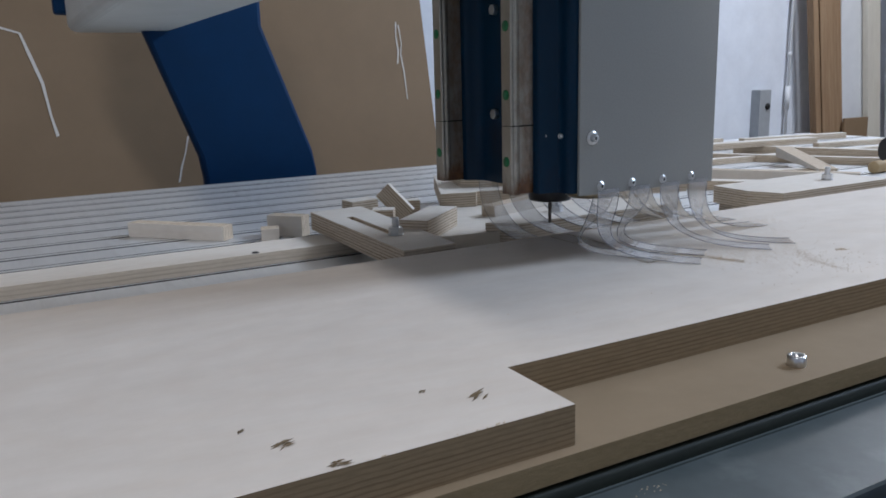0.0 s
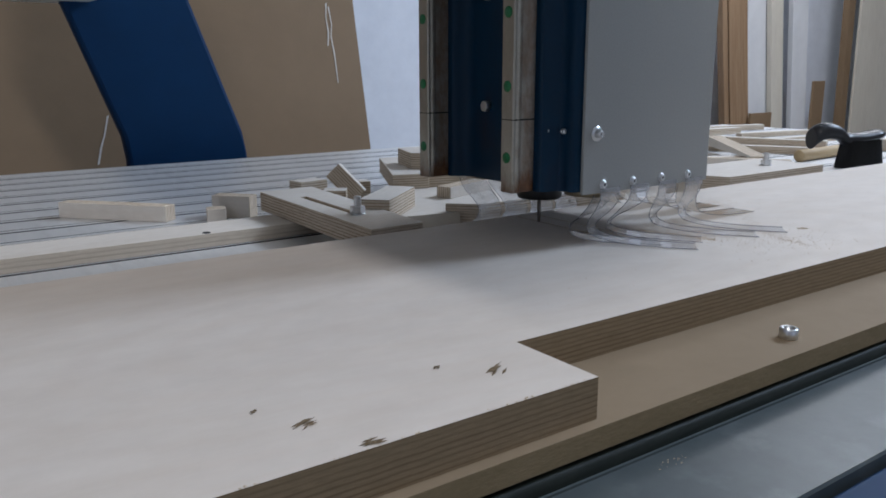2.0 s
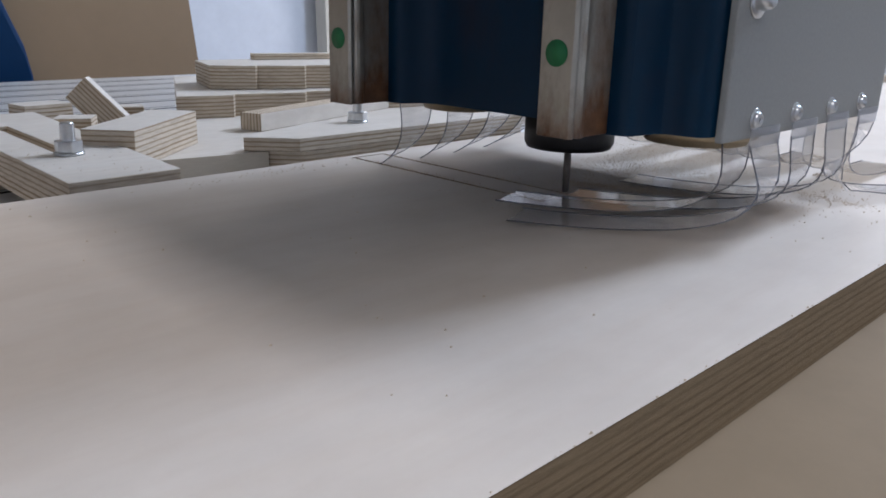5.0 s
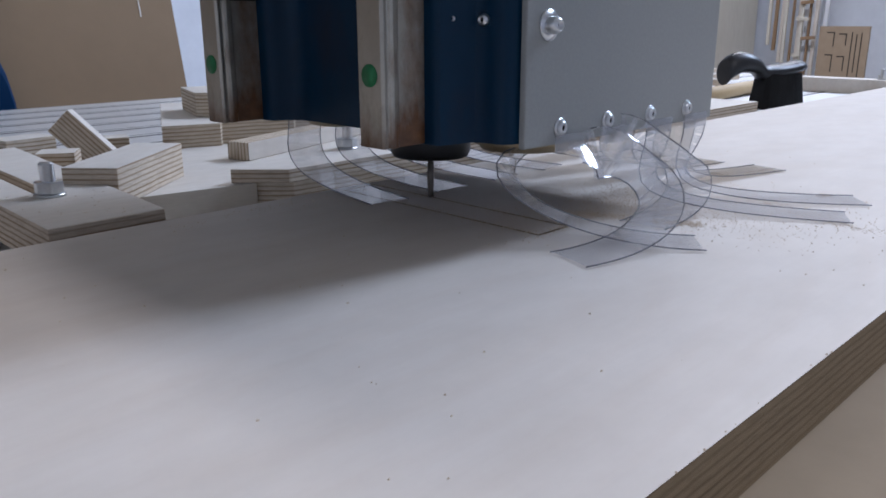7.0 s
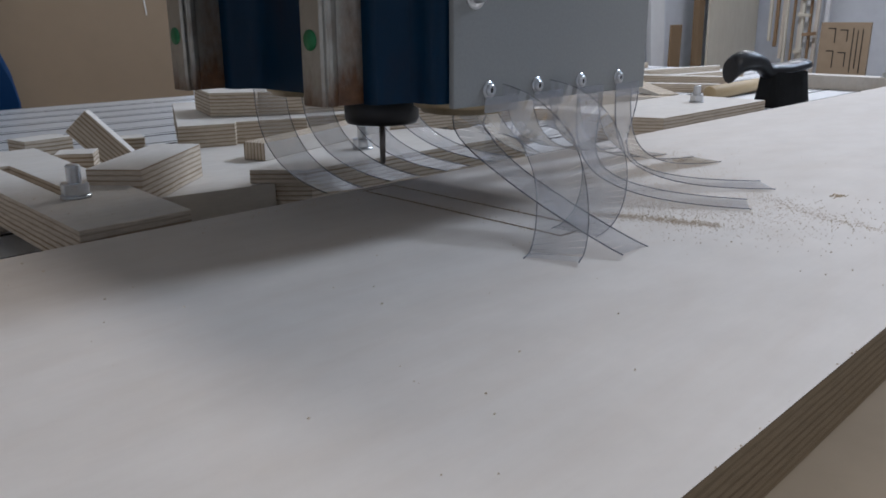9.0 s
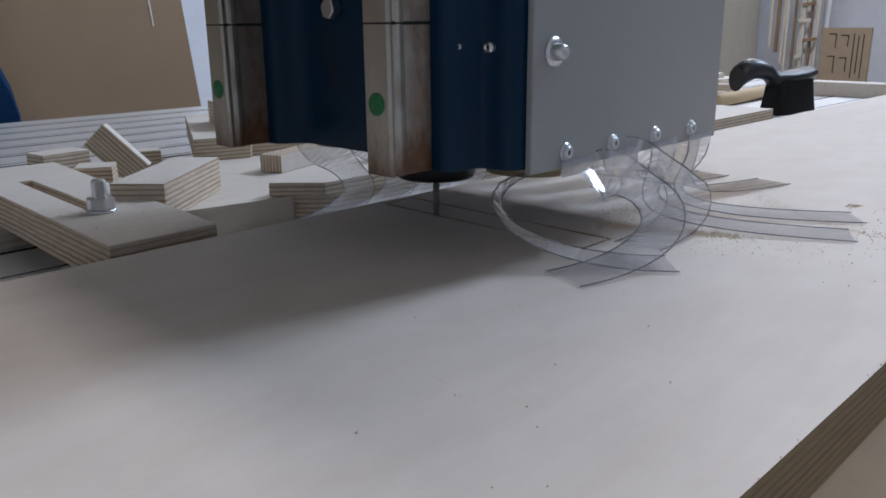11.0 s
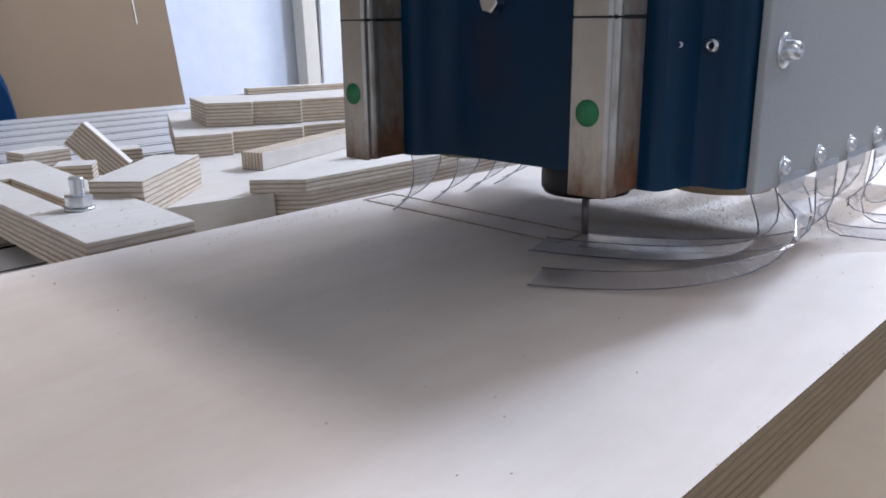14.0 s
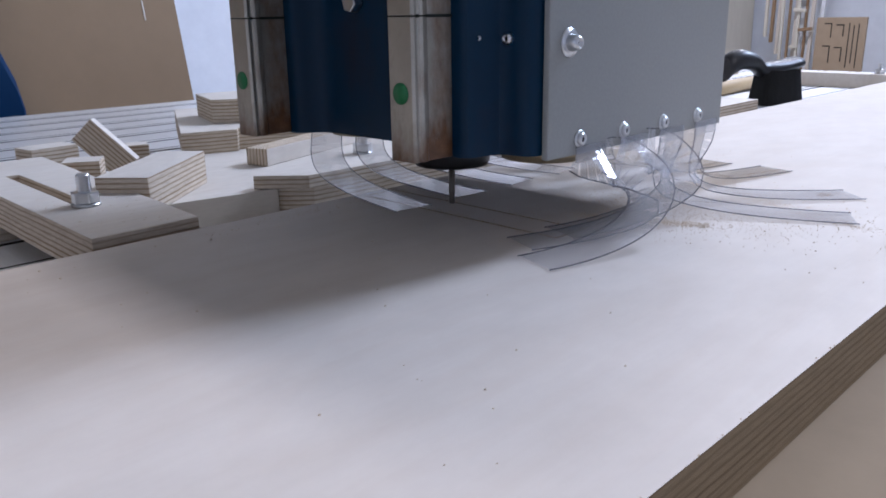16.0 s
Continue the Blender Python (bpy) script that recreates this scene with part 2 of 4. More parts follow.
def rail_steel():
    """Ground steel of the guide rails, brown with old grease and rust towards the foot and along the flanks."""
    m, nt, p = nodes_of("rail_steel")
    v = coords(nt)
    sep = nt.nodes.new("ShaderNodeSeparateXYZ")
    nt.links.new(v, sep.inputs[0])
    base = ramp(nt, [(0.3, (0.36, 0.335, 0.275)), (0.7, (0.52, 0.495, 0.43))], noise_tex(nt, coords(nt, (40, 40, 30)), 1.0, 6.0, 0.65)).outputs[0]
    low = N(nt, "ShaderNodeMapRange")
    for key, value in (("From Min", 0.014), ("From Max", -0.006), ("To Min", 0.0), ("To Max", 1.05)):
        low.inputs[key].default_value = value
    nt.links.new(sep.outputs[2], low.inputs["Value"])
    side = N(nt, "ShaderNodeMapRange")
    for key, value in (("From Min", -0.0690), ("From Max", -0.056), ("To Min", 0.0), ("To Max", 0.58)):
        side.inputs[key].default_value = value
    nt.links.new(sep.outputs[0], side.inputs["Value"])
    add = nt.nodes.new("ShaderNodeMath")
    nt.links.new(low.outputs[0], add.inputs[0])
    nt.links.new(side.outputs[0], add.inputs[1])
    grain = nt.nodes.new("ShaderNodeMath")
    grain.operation = "MULTIPLY_ADD"
    nt.links.new(noise_tex(nt, coords(nt, (110, 110, 55)), 1.0, 6.0, 0.7), grain.inputs[0])
    grain.inputs[1].default_value = 1.9
    grain.inputs[2].default_value = -1.05
    total = nt.nodes.new("ShaderNodeMath")
    total.use_clamp = True
    nt.links.new(add.outputs[0], total.inputs[0])
    nt.links.new(grain.outputs[0], total.inputs[1])
    rust = ramp(nt, [(0.3, (0.085, 0.036, 0.014)), (0.7, (0.20, 0.095, 0.04))], noise_tex(nt, v, 160.0)).outputs[0]
    nt.links.new(mixc(nt, base, rust, total.outputs[0]), p.inputs["Base Color"])
    inv = N(nt, "ShaderNodeMapRange")
    inv.inputs["To Min"].default_value, inv.inputs["To Max"].default_value = 0.75, 0.1
    nt.links.new(total.outputs[0], inv.inputs["Value"])
    nt.links.new(inv.outputs[0], p.inputs["Metallic"])
    p.inputs["Roughness"].default_value = 0.38
    return m


def clear_strip(name, veil, tint, film=(0.86, 0.86, 0.89)):
    """Clear soft plastic: mostly see-through, with a glossy skin and a faint milky veil."""
    m, nt, p = nodes_of(name)
    nt.nodes.remove(p)
    out = nt.nodes["Material Output"]
    see, gloss, milk = nt.nodes.new("ShaderNodeBsdfTransparent"), nt.nodes.new("ShaderNodeBsdfGlossy"), nt.nodes.new("ShaderNodeBsdfDiffuse")
    see.inputs[0].default_value = (*tint, 1)
    gloss.inputs["Roughness"].default_value = 0.09
    milk.inputs[0].default_value = (*film, 1)
    a, b, lw = nt.nodes.new("ShaderNodeMixShader"), nt.nodes.new("ShaderNodeMixShader"), N(nt, "ShaderNodeLayerWeight", Blend=0.5)
    scuff = ramp(nt, [(0.45, (veil, veil, veil)), (0.8, (veil * 1.4, veil * 1.4, veil * 1.4))], noise_tex(nt, coords(nt, (60, 90, 60)), 1.0)).outputs[0]
    nt.links.new(scuff, a.inputs[0])
    nt.links.new(see.outputs[0], a.inputs[1])
    glow, both = nt.nodes.new("ShaderNodeBsdfTranslucent"), nt.nodes.new("ShaderNodeMixShader")
    glow.inputs[0].default_value = (*film, 1)
    both.inputs[0].default_value = 0.55
    nt.links.new(milk.outputs[0], both.inputs[1])
    nt.links.new(glow.outputs[0], both.inputs[2])
    nt.links.new(both.outputs[0], a.inputs[2])
    skin = ramp(nt, [(0.0, (0.14, 0.14, 0.14)), (0.6, (0.20, 0.20, 0.20)), (0.85, (0.32, 0.32, 0.32)), (1.0, (0.55, 0.55, 0.55))], lw.outputs["Facing"]).outputs[0]
    nt.links.new(skin, b.inputs[0])
    nt.links.new(a.outputs[0], b.inputs[1])
    nt.links.new(gloss.outputs[0], b.inputs[2])
    nt.links.new(b.outputs[0], out.inputs["Surface"])
    return m


steel_rail = rail_steel()
pvc = clear_strip("clear_pvc", 0.24, (0.97, 0.97, 0.975))
# brown film set dense to hold light back under the head
pvc_dusty_dim = clear_strip("dusty_dimming_pvc", 0.42, (0.90, 0.87, 0.82), (0.62, 0.54, 0.44))
pvc_edge = clear_strip("clear_pvc_edge", 0.18, (0.27, 0.27, 0.33))


# ---- mesh helpers ----
def box(bm, x0, x1, y0, y1, z0, z1, slot=0):
    v = [bm.verts.new((x, y, z)) for z in (z0, z1) for y in (y0, y1) for x in (x0, x1)]
    for q in ((0, 2, 3, 1), (4, 5, 7, 6), (0, 1, 5, 4), (2, 6, 7, 3), (0, 4, 6, 2), (1, 3, 7, 5)):
        bm.faces.new([v[i] for i in q]).material_index = slot


def prism(bm, outline, z0, z1, holes=(), top_slot=0, side_slot=1):
    """An upright prism over an outline, with holes through it."""
    lower, upper = [], []
    for loop in (outline, *holes):
        lo, hi = [bm.verts.new((x, y, z0)) for x, y in loop], [bm.verts.new((x, y, z1)) for x, y in loop]
        n = len(loop)
        for i in range(n):
            bm.faces.new((lo[i], lo[(i + 1) % n], hi[(i + 1) % n], hi[i])).material_index = side_slot
        lower += [bm.edges.get((lo[i], lo[(i + 1) % n])) for i in range(n)]
        upper += [bm.edges.get((hi[i], hi[(i + 1) % n])) for i in range(n)]
    for edges in (lower, upper):
        for f in bmesh.ops.triangle_fill(bm, use_beauty=True, edges=edges)["geom"]:
            if isinstance(f, bmesh.types.BMFace):
                f.material_index = top_slot
    bmesh.ops.recalc_face_normals(bm, faces=bm.faces)


def lathe(bm, profile, n=20, m=Matrix(), slot=0):
    """Turns (radius, height) pairs round z; a radius of 0 closes the end."""
    rings = []
    for r, z in profile:
        rings.append([bm.verts.new(m @ Vector((0, 0, z)))] if r == 0 else
                     [bm.verts.new(m @ Vector((r * math.cos(2 * math.pi * i / n), r * math.sin(2 * math.pi * i / n), z))) for i in range(n)])
    for a, b in zip(rings, rings[1:]):
        for i in range(n):
            j = (i + 1) % n
            if len(a) == 1:
                f = bm.faces.new((a[0], b[j], b[i]))
            elif len(b) == 1:
                f = bm.faces.new((a[i], a[j], b[0]))
            else:
                f = bm.faces.new((a[i], a[j], b[j], b[i]))
            f.material_index, f.smooth = slot, True


def mesh_of(name, bm, *mats):
    me = bpy.data.meshes.new(name)
    bmesh.ops.recalc_face_normals(bm, faces=bm.faces)
    bm.to_mesh(me)
    bm.free()
    for m in mats:
        me.materials.append(m)
    return me


def thing(name, bm, mats, label, category, group="", kind="", m=None, soft=0.0):
    ob = tagged(new(name, mesh_of(name, bm, *mats)), label, category, group, kind)
    if m is not None:
        ob.matrix_basis = m
    if soft:
        soften(ob, soft)
    return ob


def part(name, bm, mats, parent, label="", m=None, soft=0.0):
    ob = new(name, bm if isinstance(bm, bpy.types.Mesh) else mesh_of(name, bm, *mats))
    ob.parent = parent
    if m is not None:
        ob.matrix_basis = m
    if label:
        ob["label"] = label
    if soft:
        soften(ob, soft)
    return ob


def rounded(ob, degrees=32):
    """Smooth shading over gentle bends, with crisp corners kept."""
    for f in ob.data.polygons:
        f.use_smooth = True
    ob.data.set_sharp_from_angle(angle=radians(degrees))


def soften(ob, width, segments=2):
    mod = ob.modifiers.new("bevel", "BEVEL")
    mod.width, mod.segments, mod.limit_method, mod.angle_limit = width, segments, "ANGLE", radians(40)


def empty(name, label, category, m=None, group=""):
    ob = tagged(new(name), label, category, group)
    if m is not None:
        ob.matrix_basis = m
    return ob


# ---- the room ----
X0, X1, Y0, Y1, FLOOR, TOP = -4.0, 6.9, -4.0, 3.3, -0.92, 2.6
for name, dims, material, cat in (("floor", (X0, X1, Y0, Y1, FLOOR - 0.1, FLOOR), floor_grey, "floor"),
                                  ("ceiling", (X0, X1, Y0, Y1, TOP, TOP + 0.1), ceiling_warm_bounce, "ceiling"),
                                  ("wall_north", (X0 - 0.15, X1 + 0.15, Y1, Y1 + 0.15, FLOOR, TOP), wall_white, "wall"),
                                  ("wall_south", (X0 - 0.15, X1 + 0.15, Y0 - 0.15, Y0, FLOOR, TOP), wall_white, "wall"),
                                  ("wall_east", (X1, X1 + 0.15, Y0, Y1, FLOOR, TOP), wall_white, "wall"),
                                  ("wall_west", (X0 - 0.15, X0, Y0, Y1, FLOOR, TOP), wall_white, "wall")):
    bm = bmesh.new()
    box(bm, *dims)
    thing(name, bm, (material,), f"plain {'grey concrete' if cat == 'floor' else 'white painted'} workshop {cat}", cat, kind="structure")
# casings made up for the unseen lamps
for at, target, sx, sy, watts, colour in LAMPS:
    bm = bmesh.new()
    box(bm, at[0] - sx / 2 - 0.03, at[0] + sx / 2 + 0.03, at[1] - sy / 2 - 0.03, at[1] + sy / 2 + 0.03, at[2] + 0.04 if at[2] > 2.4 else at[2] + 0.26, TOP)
    thing("unseen_lamp_casing", bm, (beam_paint,), "flat white casing added over an unseen lamp under the ceiling", "ceiling light", "ceiling lights", soft=0.01)

# ---- the slotted machine table ----
table = empty("machine_table", "long router table of aluminium slot bars on a blue frame", "machine table")
PITCH, FAR = 0.0664, 1.240
# bed coloured near-black as the shade at the slots' bottom
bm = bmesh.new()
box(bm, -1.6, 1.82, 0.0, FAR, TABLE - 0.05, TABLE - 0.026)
part("bed", bm, (alu_shade,), table)
bm = bmesh.new()
W = PITCH - 0.0050
prism(bm, [(0, -0.0258), (W, -0.0258), (W, -0.0003), (W - 0.0003, 0), (0.0130, 0), (0.0128, -0.0030), (0.0107, -0.0030), (0.0105, 0), (0.0003, 0), (0, -0.0003)], -1.6, 1.82, (), 0, 0)
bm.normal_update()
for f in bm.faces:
    if abs(f.normal.x) > 0.4:      # slot walls coloured black for the shade inside the slots
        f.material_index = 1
bar_mesh = mesh_of("slot_bar", bm, alu, alu_shade)
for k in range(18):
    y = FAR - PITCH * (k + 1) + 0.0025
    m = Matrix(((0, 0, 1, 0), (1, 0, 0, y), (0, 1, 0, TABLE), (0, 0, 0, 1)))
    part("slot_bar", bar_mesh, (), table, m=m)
bm = bmesh.new()
box(bm, -1.6, 1.82, -0.065, 1.22, -0.24, TABLE - 0.058)
part("frame", bm, (blue_frame,), table, "blue painted steel frame")
for x in (-1.4, 1.6):
    for y in (0.0, 1.1):
        bm = bmesh.new()
        box(bm, x - 0.06, x + 0.06, y - 0.06, y + 0.06, FLOOR, -0.24)
        part("leg", bm, (blue_frame,), table, soft=0.006)
# the near side: black guide rail and grey cover sheet
AXIS = Matrix(((0, 0, 1, 0), (1, 0, 0, 0), (0, 1, 0, 0), (0, 0, 0, 1)))
bm = bmesh.new()
prism(bm, [(-0.0030, -0.060), (-0.0088, -0.060), (-0.0088, -0.0440), (-0.0086, -0.0405), (-0.0080, -0.0380), (-0.0070, -0.0366), (-0.0058, -0.0361), (-0.0030, -0.0361)], -1.6, 1.82, (), 0, 0)
rounded(part("guide_rail", bm, (rubber,), table, "black round-edged guide rail", AXIS), 50)
bm = bmesh.new()
prism(bm, [(-0.0092, -0.090), (-0.0750, -0.090), (-0.0750, -0.0440), (-0.0740, -0.0425), (-0.0122, -0.0425), (-0.0118, -0.0440), (-0.0110, -0.0440), (-0.0106, -0.0425), (-0.0092, -0.0425)], -1.6, 1.82, (), 0, 0)
part("rail_cover", bm, (alu_plate,), table, "smooth grey metal cover sheet", AXIS)
bm = bmesh.new()
prism(bm, [(-0.0765, -0.20), (-0.1210, -0.20), (-0.1210, -0.052), (-0.1160, -0.0450), (-0.0815, -0.0450), (-0.0765, -0.050)], -1.6, 1.82, (), 0, 0)
part("side_beam", bm, (blue_frame,), table, "blue painted side beam", AXIS)

# ---- spoilboard and the plywood being cut ----
bm = bmesh.new()
prism(bm, [(-1.2, -0.0066), (1.425, -0.0066), (1.425, 0.322), (-1.2, 0.322)], TABLE + 0.0004, SPOIL)
thing("spoilboard", bm, (mdf, mdf_edge), "brown fibreboard spoilboard lying on the machine table", "board", soft=0.0008)

YN, YB, THICK = 0.0579, 0.3326, 0.021
KX0, KX1, KY0, KY1, KW = 0.2290, 0.2500, 0.1935, 0.3270, 0.0009


def plywood_board():
    """The notched board with the half-cut slot outline sunk into its top."""
    bm = bmesh.new()
    xs = [-1.15, 0.0, KX0 - KW, KX0 + KW, KX1 - KW, KX1 + KW, 1.42]
    ys = [0.0, YN, KY0 - KW, KY0 + KW, KY1 - KW, KY1 + KW, YB]

    def level(i, j):
        if i < 0 or j < 0 or i >= len(xs) - 1 or j >= len(ys) - 1 or (i >= 1 and j == 0):
            return None
        ring = 2 <= i <= 4 and 2 <= j <= 4 and (i in (2, 4) or j in (2, 4))
        return -0.0025 if ring else 0.0

    for i in range(len(xs) - 1):
        for j in range(len(ys) - 1):
            z = level(i, j)
            if z is None:
                continue
            c = [(xs[i], ys[j]), (xs[i + 1], ys[j]), (xs[i + 1], ys[j + 1]), (xs[i], ys[j + 1])]
            bm.faces.new([bm.verts.new((*p, z)) for p in c]).material_index = 2 if z < 0 else 0
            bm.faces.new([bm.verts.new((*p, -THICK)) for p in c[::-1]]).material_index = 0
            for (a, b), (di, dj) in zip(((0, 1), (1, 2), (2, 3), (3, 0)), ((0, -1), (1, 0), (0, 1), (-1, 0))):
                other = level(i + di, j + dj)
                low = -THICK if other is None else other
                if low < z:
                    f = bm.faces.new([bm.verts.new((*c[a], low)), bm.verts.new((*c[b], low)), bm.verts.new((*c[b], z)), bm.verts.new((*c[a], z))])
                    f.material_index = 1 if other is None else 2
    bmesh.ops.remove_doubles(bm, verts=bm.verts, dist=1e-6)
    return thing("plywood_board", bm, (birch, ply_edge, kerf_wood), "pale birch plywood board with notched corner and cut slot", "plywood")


plywood_board()


def torn_mark(x, y, size, turn):
    """A small patch of torn-up grain."""
    bm = bmesh.new()
    rnd = random.Random(int(x * 1e4))
    for k in range(8):
        a, l, w, oy = rnd.uniform(-0.35, 0.35), size * rnd.uniform(0.35, 0.9), size * rnd.uniform(0.03, 0.07), size * rnd.uniform(-0.28, 0.28)
        m = pose(rnd.uniform(-0.3, 0.3) * size, oy, 0.0001, 0, rnd.uniform(-12, -3), math.degrees(a))
        v = [bm.verts.new(m @ Vector(p)) for p in ((-l / 2, 0, 0), (0, -w, 0.0002), (l / 2, 0, 0.0006), (0, w, 0.0004), (0, 0, 0.0009))]
        for q in ((0, 1, 4), (1, 2, 4), (2, 3, 4), (3, 0, 4), (3, 2, 1, 0)):
            bm.faces.new([v[i] for i in q])
    thing("wood_splinter", bm, (torn_fibre,), "torn brown wood fibres standing up from the plywood", "splinter", "torn grain", m=pose(x, y, 0.0003, 0, 0, turn))


for x, y, s, a in ((-0.033, 0.0325, 0.012, 12), (-0.133, 0.032, 0.011, 5), (-0.118, 0.0035, 0.010, -15), (-0.055, 0.052, 0.004, 20), (-0.145, 0.055, 0.004, 0)):
    torn_mark(x, y, s, a)


# ---- fasteners ----
def hex_outline(across, turn=0):
    r = across / 2 / math.cos(math.pi / 6)
    return [(r * math.cos(math.pi / 3 * k + turn), r * math.sin(math.pi / 3 * k + turn)) for k in range(6)]


def clamp_bolt(x, y, z, tall=0.016):
    """A threaded stud with a washer and a hex nut on it."""
    ob = empty("clamping_bolt", "zinc threaded stud with hex nut and washer standing on plywood", "bolt", pose(x, y, z), "clamping bolts")
    bm = bmesh.new()
    lathe(bm, [(0.0042, 0.0), (0.0078, 0.0), (0.0078, 0.0013), (0.0042, 0.0015)], 24)
    part("washer", bm, (zinc,), ob)
    bm = bmesh.new()
    prism(bm, hex_outline(0.013, 0.4), 0.0015, 0.0078, (), 0, 0)
    part("nut", bm, (zinc,), ob, soft=0.0007)
    bm = bmesh.new()
    rings = []
    for k in range(int(tall / 0.0007)):
        rings.append((0.0040 if k % 2 else 0.0034, 0.003 + k * 0.0007))
    lathe(bm, [(0, 0.003), *rings, (0.003, 0.003 + tall), (0, 0.003 + tall)], 16)
    part("stud", bm, (zinc,), ob)
    return ob


def cap_screw(x, y, z):
    ob = empty("cap_screw", "zinc socket cap screw head standing on the fibreboard", "screw", pose(x, y, z), "table screws")
    bm = bmesh.new()
    lathe(bm, [(0, 0.0), (0.0054, 0.0), (0.0056, 0.0005), (0.0056, 0.0058), (0.0051, 0.0065), (0.0036, 0.0065), (0.0034, 0.0063), (0.0032, 0.0030), (0, 0.0030)], 28)
    part("head", bm, (zinc,), ob)
    # black hexagon put in for the socket's shade
    bm = bmesh.new()
    prism(bm, hex_outline(0.0055), 0.0031, 0.0040, (), 0, 0)
    part("socket", bm, (shade_black,), ob)
    return ob


cap_screw(0.1775, 0.0130, SPOIL)


# ---- cut plywood pieces ----
def slab(name, outline, z0, z1, label, category="plywood piece", holes=(), group="plywood offcuts", edge=None, face=None):
    cx, cy = sum(p[0] for p in outline) / len(outline), sum(p[1] for p in outline) / len(outline)
    bm = bmesh.new()
    prism(bm, [(x - cx, y - cy) for x, y in outline], 0, z1 - z0, [[(x - cx, y - cy) for x, y in h] for h in holes])
    return thing(name, bm, (face or birch_pale, edge or ply_edge_fresh), label, category, group, m=pose(cx, cy, z0), soft=0.0005)


def stick(name, a, b, wide, z0, tall, label, on_edge=False, group="plywood offcuts", mats=None):
    """A straight piece from a to b; on_edge: its veneers stand upright."""
    a, b = Vector((*a, 0)), Vector((*b, 0))
    length, turn = (b - a).length, math.degrees(math.atan2(b.y - a.y, b.x - a.x))
    bm = bmesh.new()
    if on_edge:
        prism(bm, [(0, 0), (length, 0), (length, tall), (0, tall)], -wide / 2, wide / 2)
        m = pose(a.x, a.y, z0, 0, 0, turn) @ pose(0, 0, 0, 90, 0, 0)
    else:
        prism(bm, [(0, -wide / 2), (length, -wide / 2), (length, wide / 2), (0, wide / 2)], 0, tall)
        m = pose(a.x, a.y, z0, 0, 0, turn)
    return thing(name, bm, mats or (birch_pale, ply_edge_fresh), label, "wood offcut", group, m=m, soft=0.0006)


# batten behind the board, and the slotted stop that lies across it
slab("plywood_batten", [(-1.1, 0.516), (0.115, 0.516), (0.115, 0.576), (-1.1, 0.576)], TABLE + 0.0003, -0.0205, "long pale plywood batten screwed to the slotted table", "batten", group="", edge=laminate("batten_edge", (0.66, 0.585, 0.48), (0.56, 0.475, 0.36), 0.0045))
bm = bmesh.new()
lathe(bm, [(0, 0.0005), (0.0035, 0.0005), (0.0042, 0.0), (0.0042, -0.001), (0, -0.001)], 16)
thing("batten_screw", bm, (shade_black,), "dark countersunk screw hole in the batten", "screw", m=pose(-0.005, 0.522, -0.0204))
slab("slotted_stop", [(0.083, 0.350), (0.1385, 0.352), (0.152, 0.577), (0.154, 0.612), (0.088, 0.608)], -0.0200, 0.001, "slotted plywood clamping stop lying across a batten", "clamp",
     [[(0.1055, 0.417), (0.1135, 0.417), (0.1165, 0.548), (0.1085, 0.548)]], "")
stick("packing_strip", (0.09, 0.385), (0.14, 0.385), 0.05, TABLE + 0.0003, 0.0134, "plywood packing strip under the clamping stop")
clamp_bolt(0.110, 0.422, 0.0011, 0.0145)

slab("backing_board", [(0.158, 0.446), (0.240, 0.432), (0.250, 0.456), (0.30, 0.478), (0.50, 0.478), (0.50, 0.605), (0.28, 0.600), (0.170, 0.530)], TABLE + 0.0003, -0.0123, "plain plywood board lying on the slotted table", edge=surface("board_edge", (0.64, 0.56, 0.45), (0.72, 0.64, 0.53), 20.0, (1, 1, 6), 0.8, 0, 0.2, 0.2))
stick("plywood_block", (0.137, 0.437), (0.208, 0.499), 0.032, -0.0121, 0.0223, "thick pale plywood block with layered edges")
stick("plywood_strip", (0.2775, 0.5155), (0.47, 0.580), 0.020, -0.0121, 0.0135, "narrow pale plywood strip on its edge", True)
slab("lower_clamp_plate", [(0.239, 0.437), (0.258, 0.4165), (0.48, 0.4165), (0.48, 0.470), (0.302, 0.468), (0.262, 0.450)], TABLE + 0.0003, -0.0117, "plywood packing plate under a clamping stop", "plywood piece")
slab("chamfered_stop", [(0.2255, 0.439), (0.2515, 0.4125), (0.49, 0.4125), (0.49, 0.474), (0.30, 0.472), (0.258, 0.452)], -0.0115, -0.0025, "plywood clamping stop with a chamfered corner", "clamp", group="")
clamp_bolt(0.331, 0.452, -0.0024, 0.0140)

# pile of cut-out parts
slab("cut_out_part", [(0.262, 0.604), (0.307, 0.590), (0.312, 0.597), (0.372, 0.578), (0.377, 0.584), (0.62, 0.53), (0.68, 0.70), (0.347, 0.779)], -0.0145, 0.0065, "stepped birch plywood part, cut out by the router", "plywood part", group="cut-out parts")
slab("cut_out_part", [(0.313, 0.640), (0.346, 0.617), (0.350, 0.621), (0.386, 0.598), (0.391, 0.604), (0.62, 0.53), (0.68, 0.66), (0.334, 0.706)], 0.0068, 0.0278, "stepped birch plywood part lying on top of another", "plywood part", group="cut-out parts")
stick("bearer", (0.36, 0.60), (0.40, 0.73), 0.03, TABLE + 0.0003, 0.019, "plywood bearer under a pile of parts")
stick("bearer", (0.56, 0.57), (0.60, 0.69), 0.03, TABLE + 0.0003, 0.019, "plywood bearer under a pile of parts")
stick("plywood_strip", (0.386, 0.688), (0.60, 0.640), 0.012, 0.0280, 0.006, "thin plywood strip lying on a cut-out part")
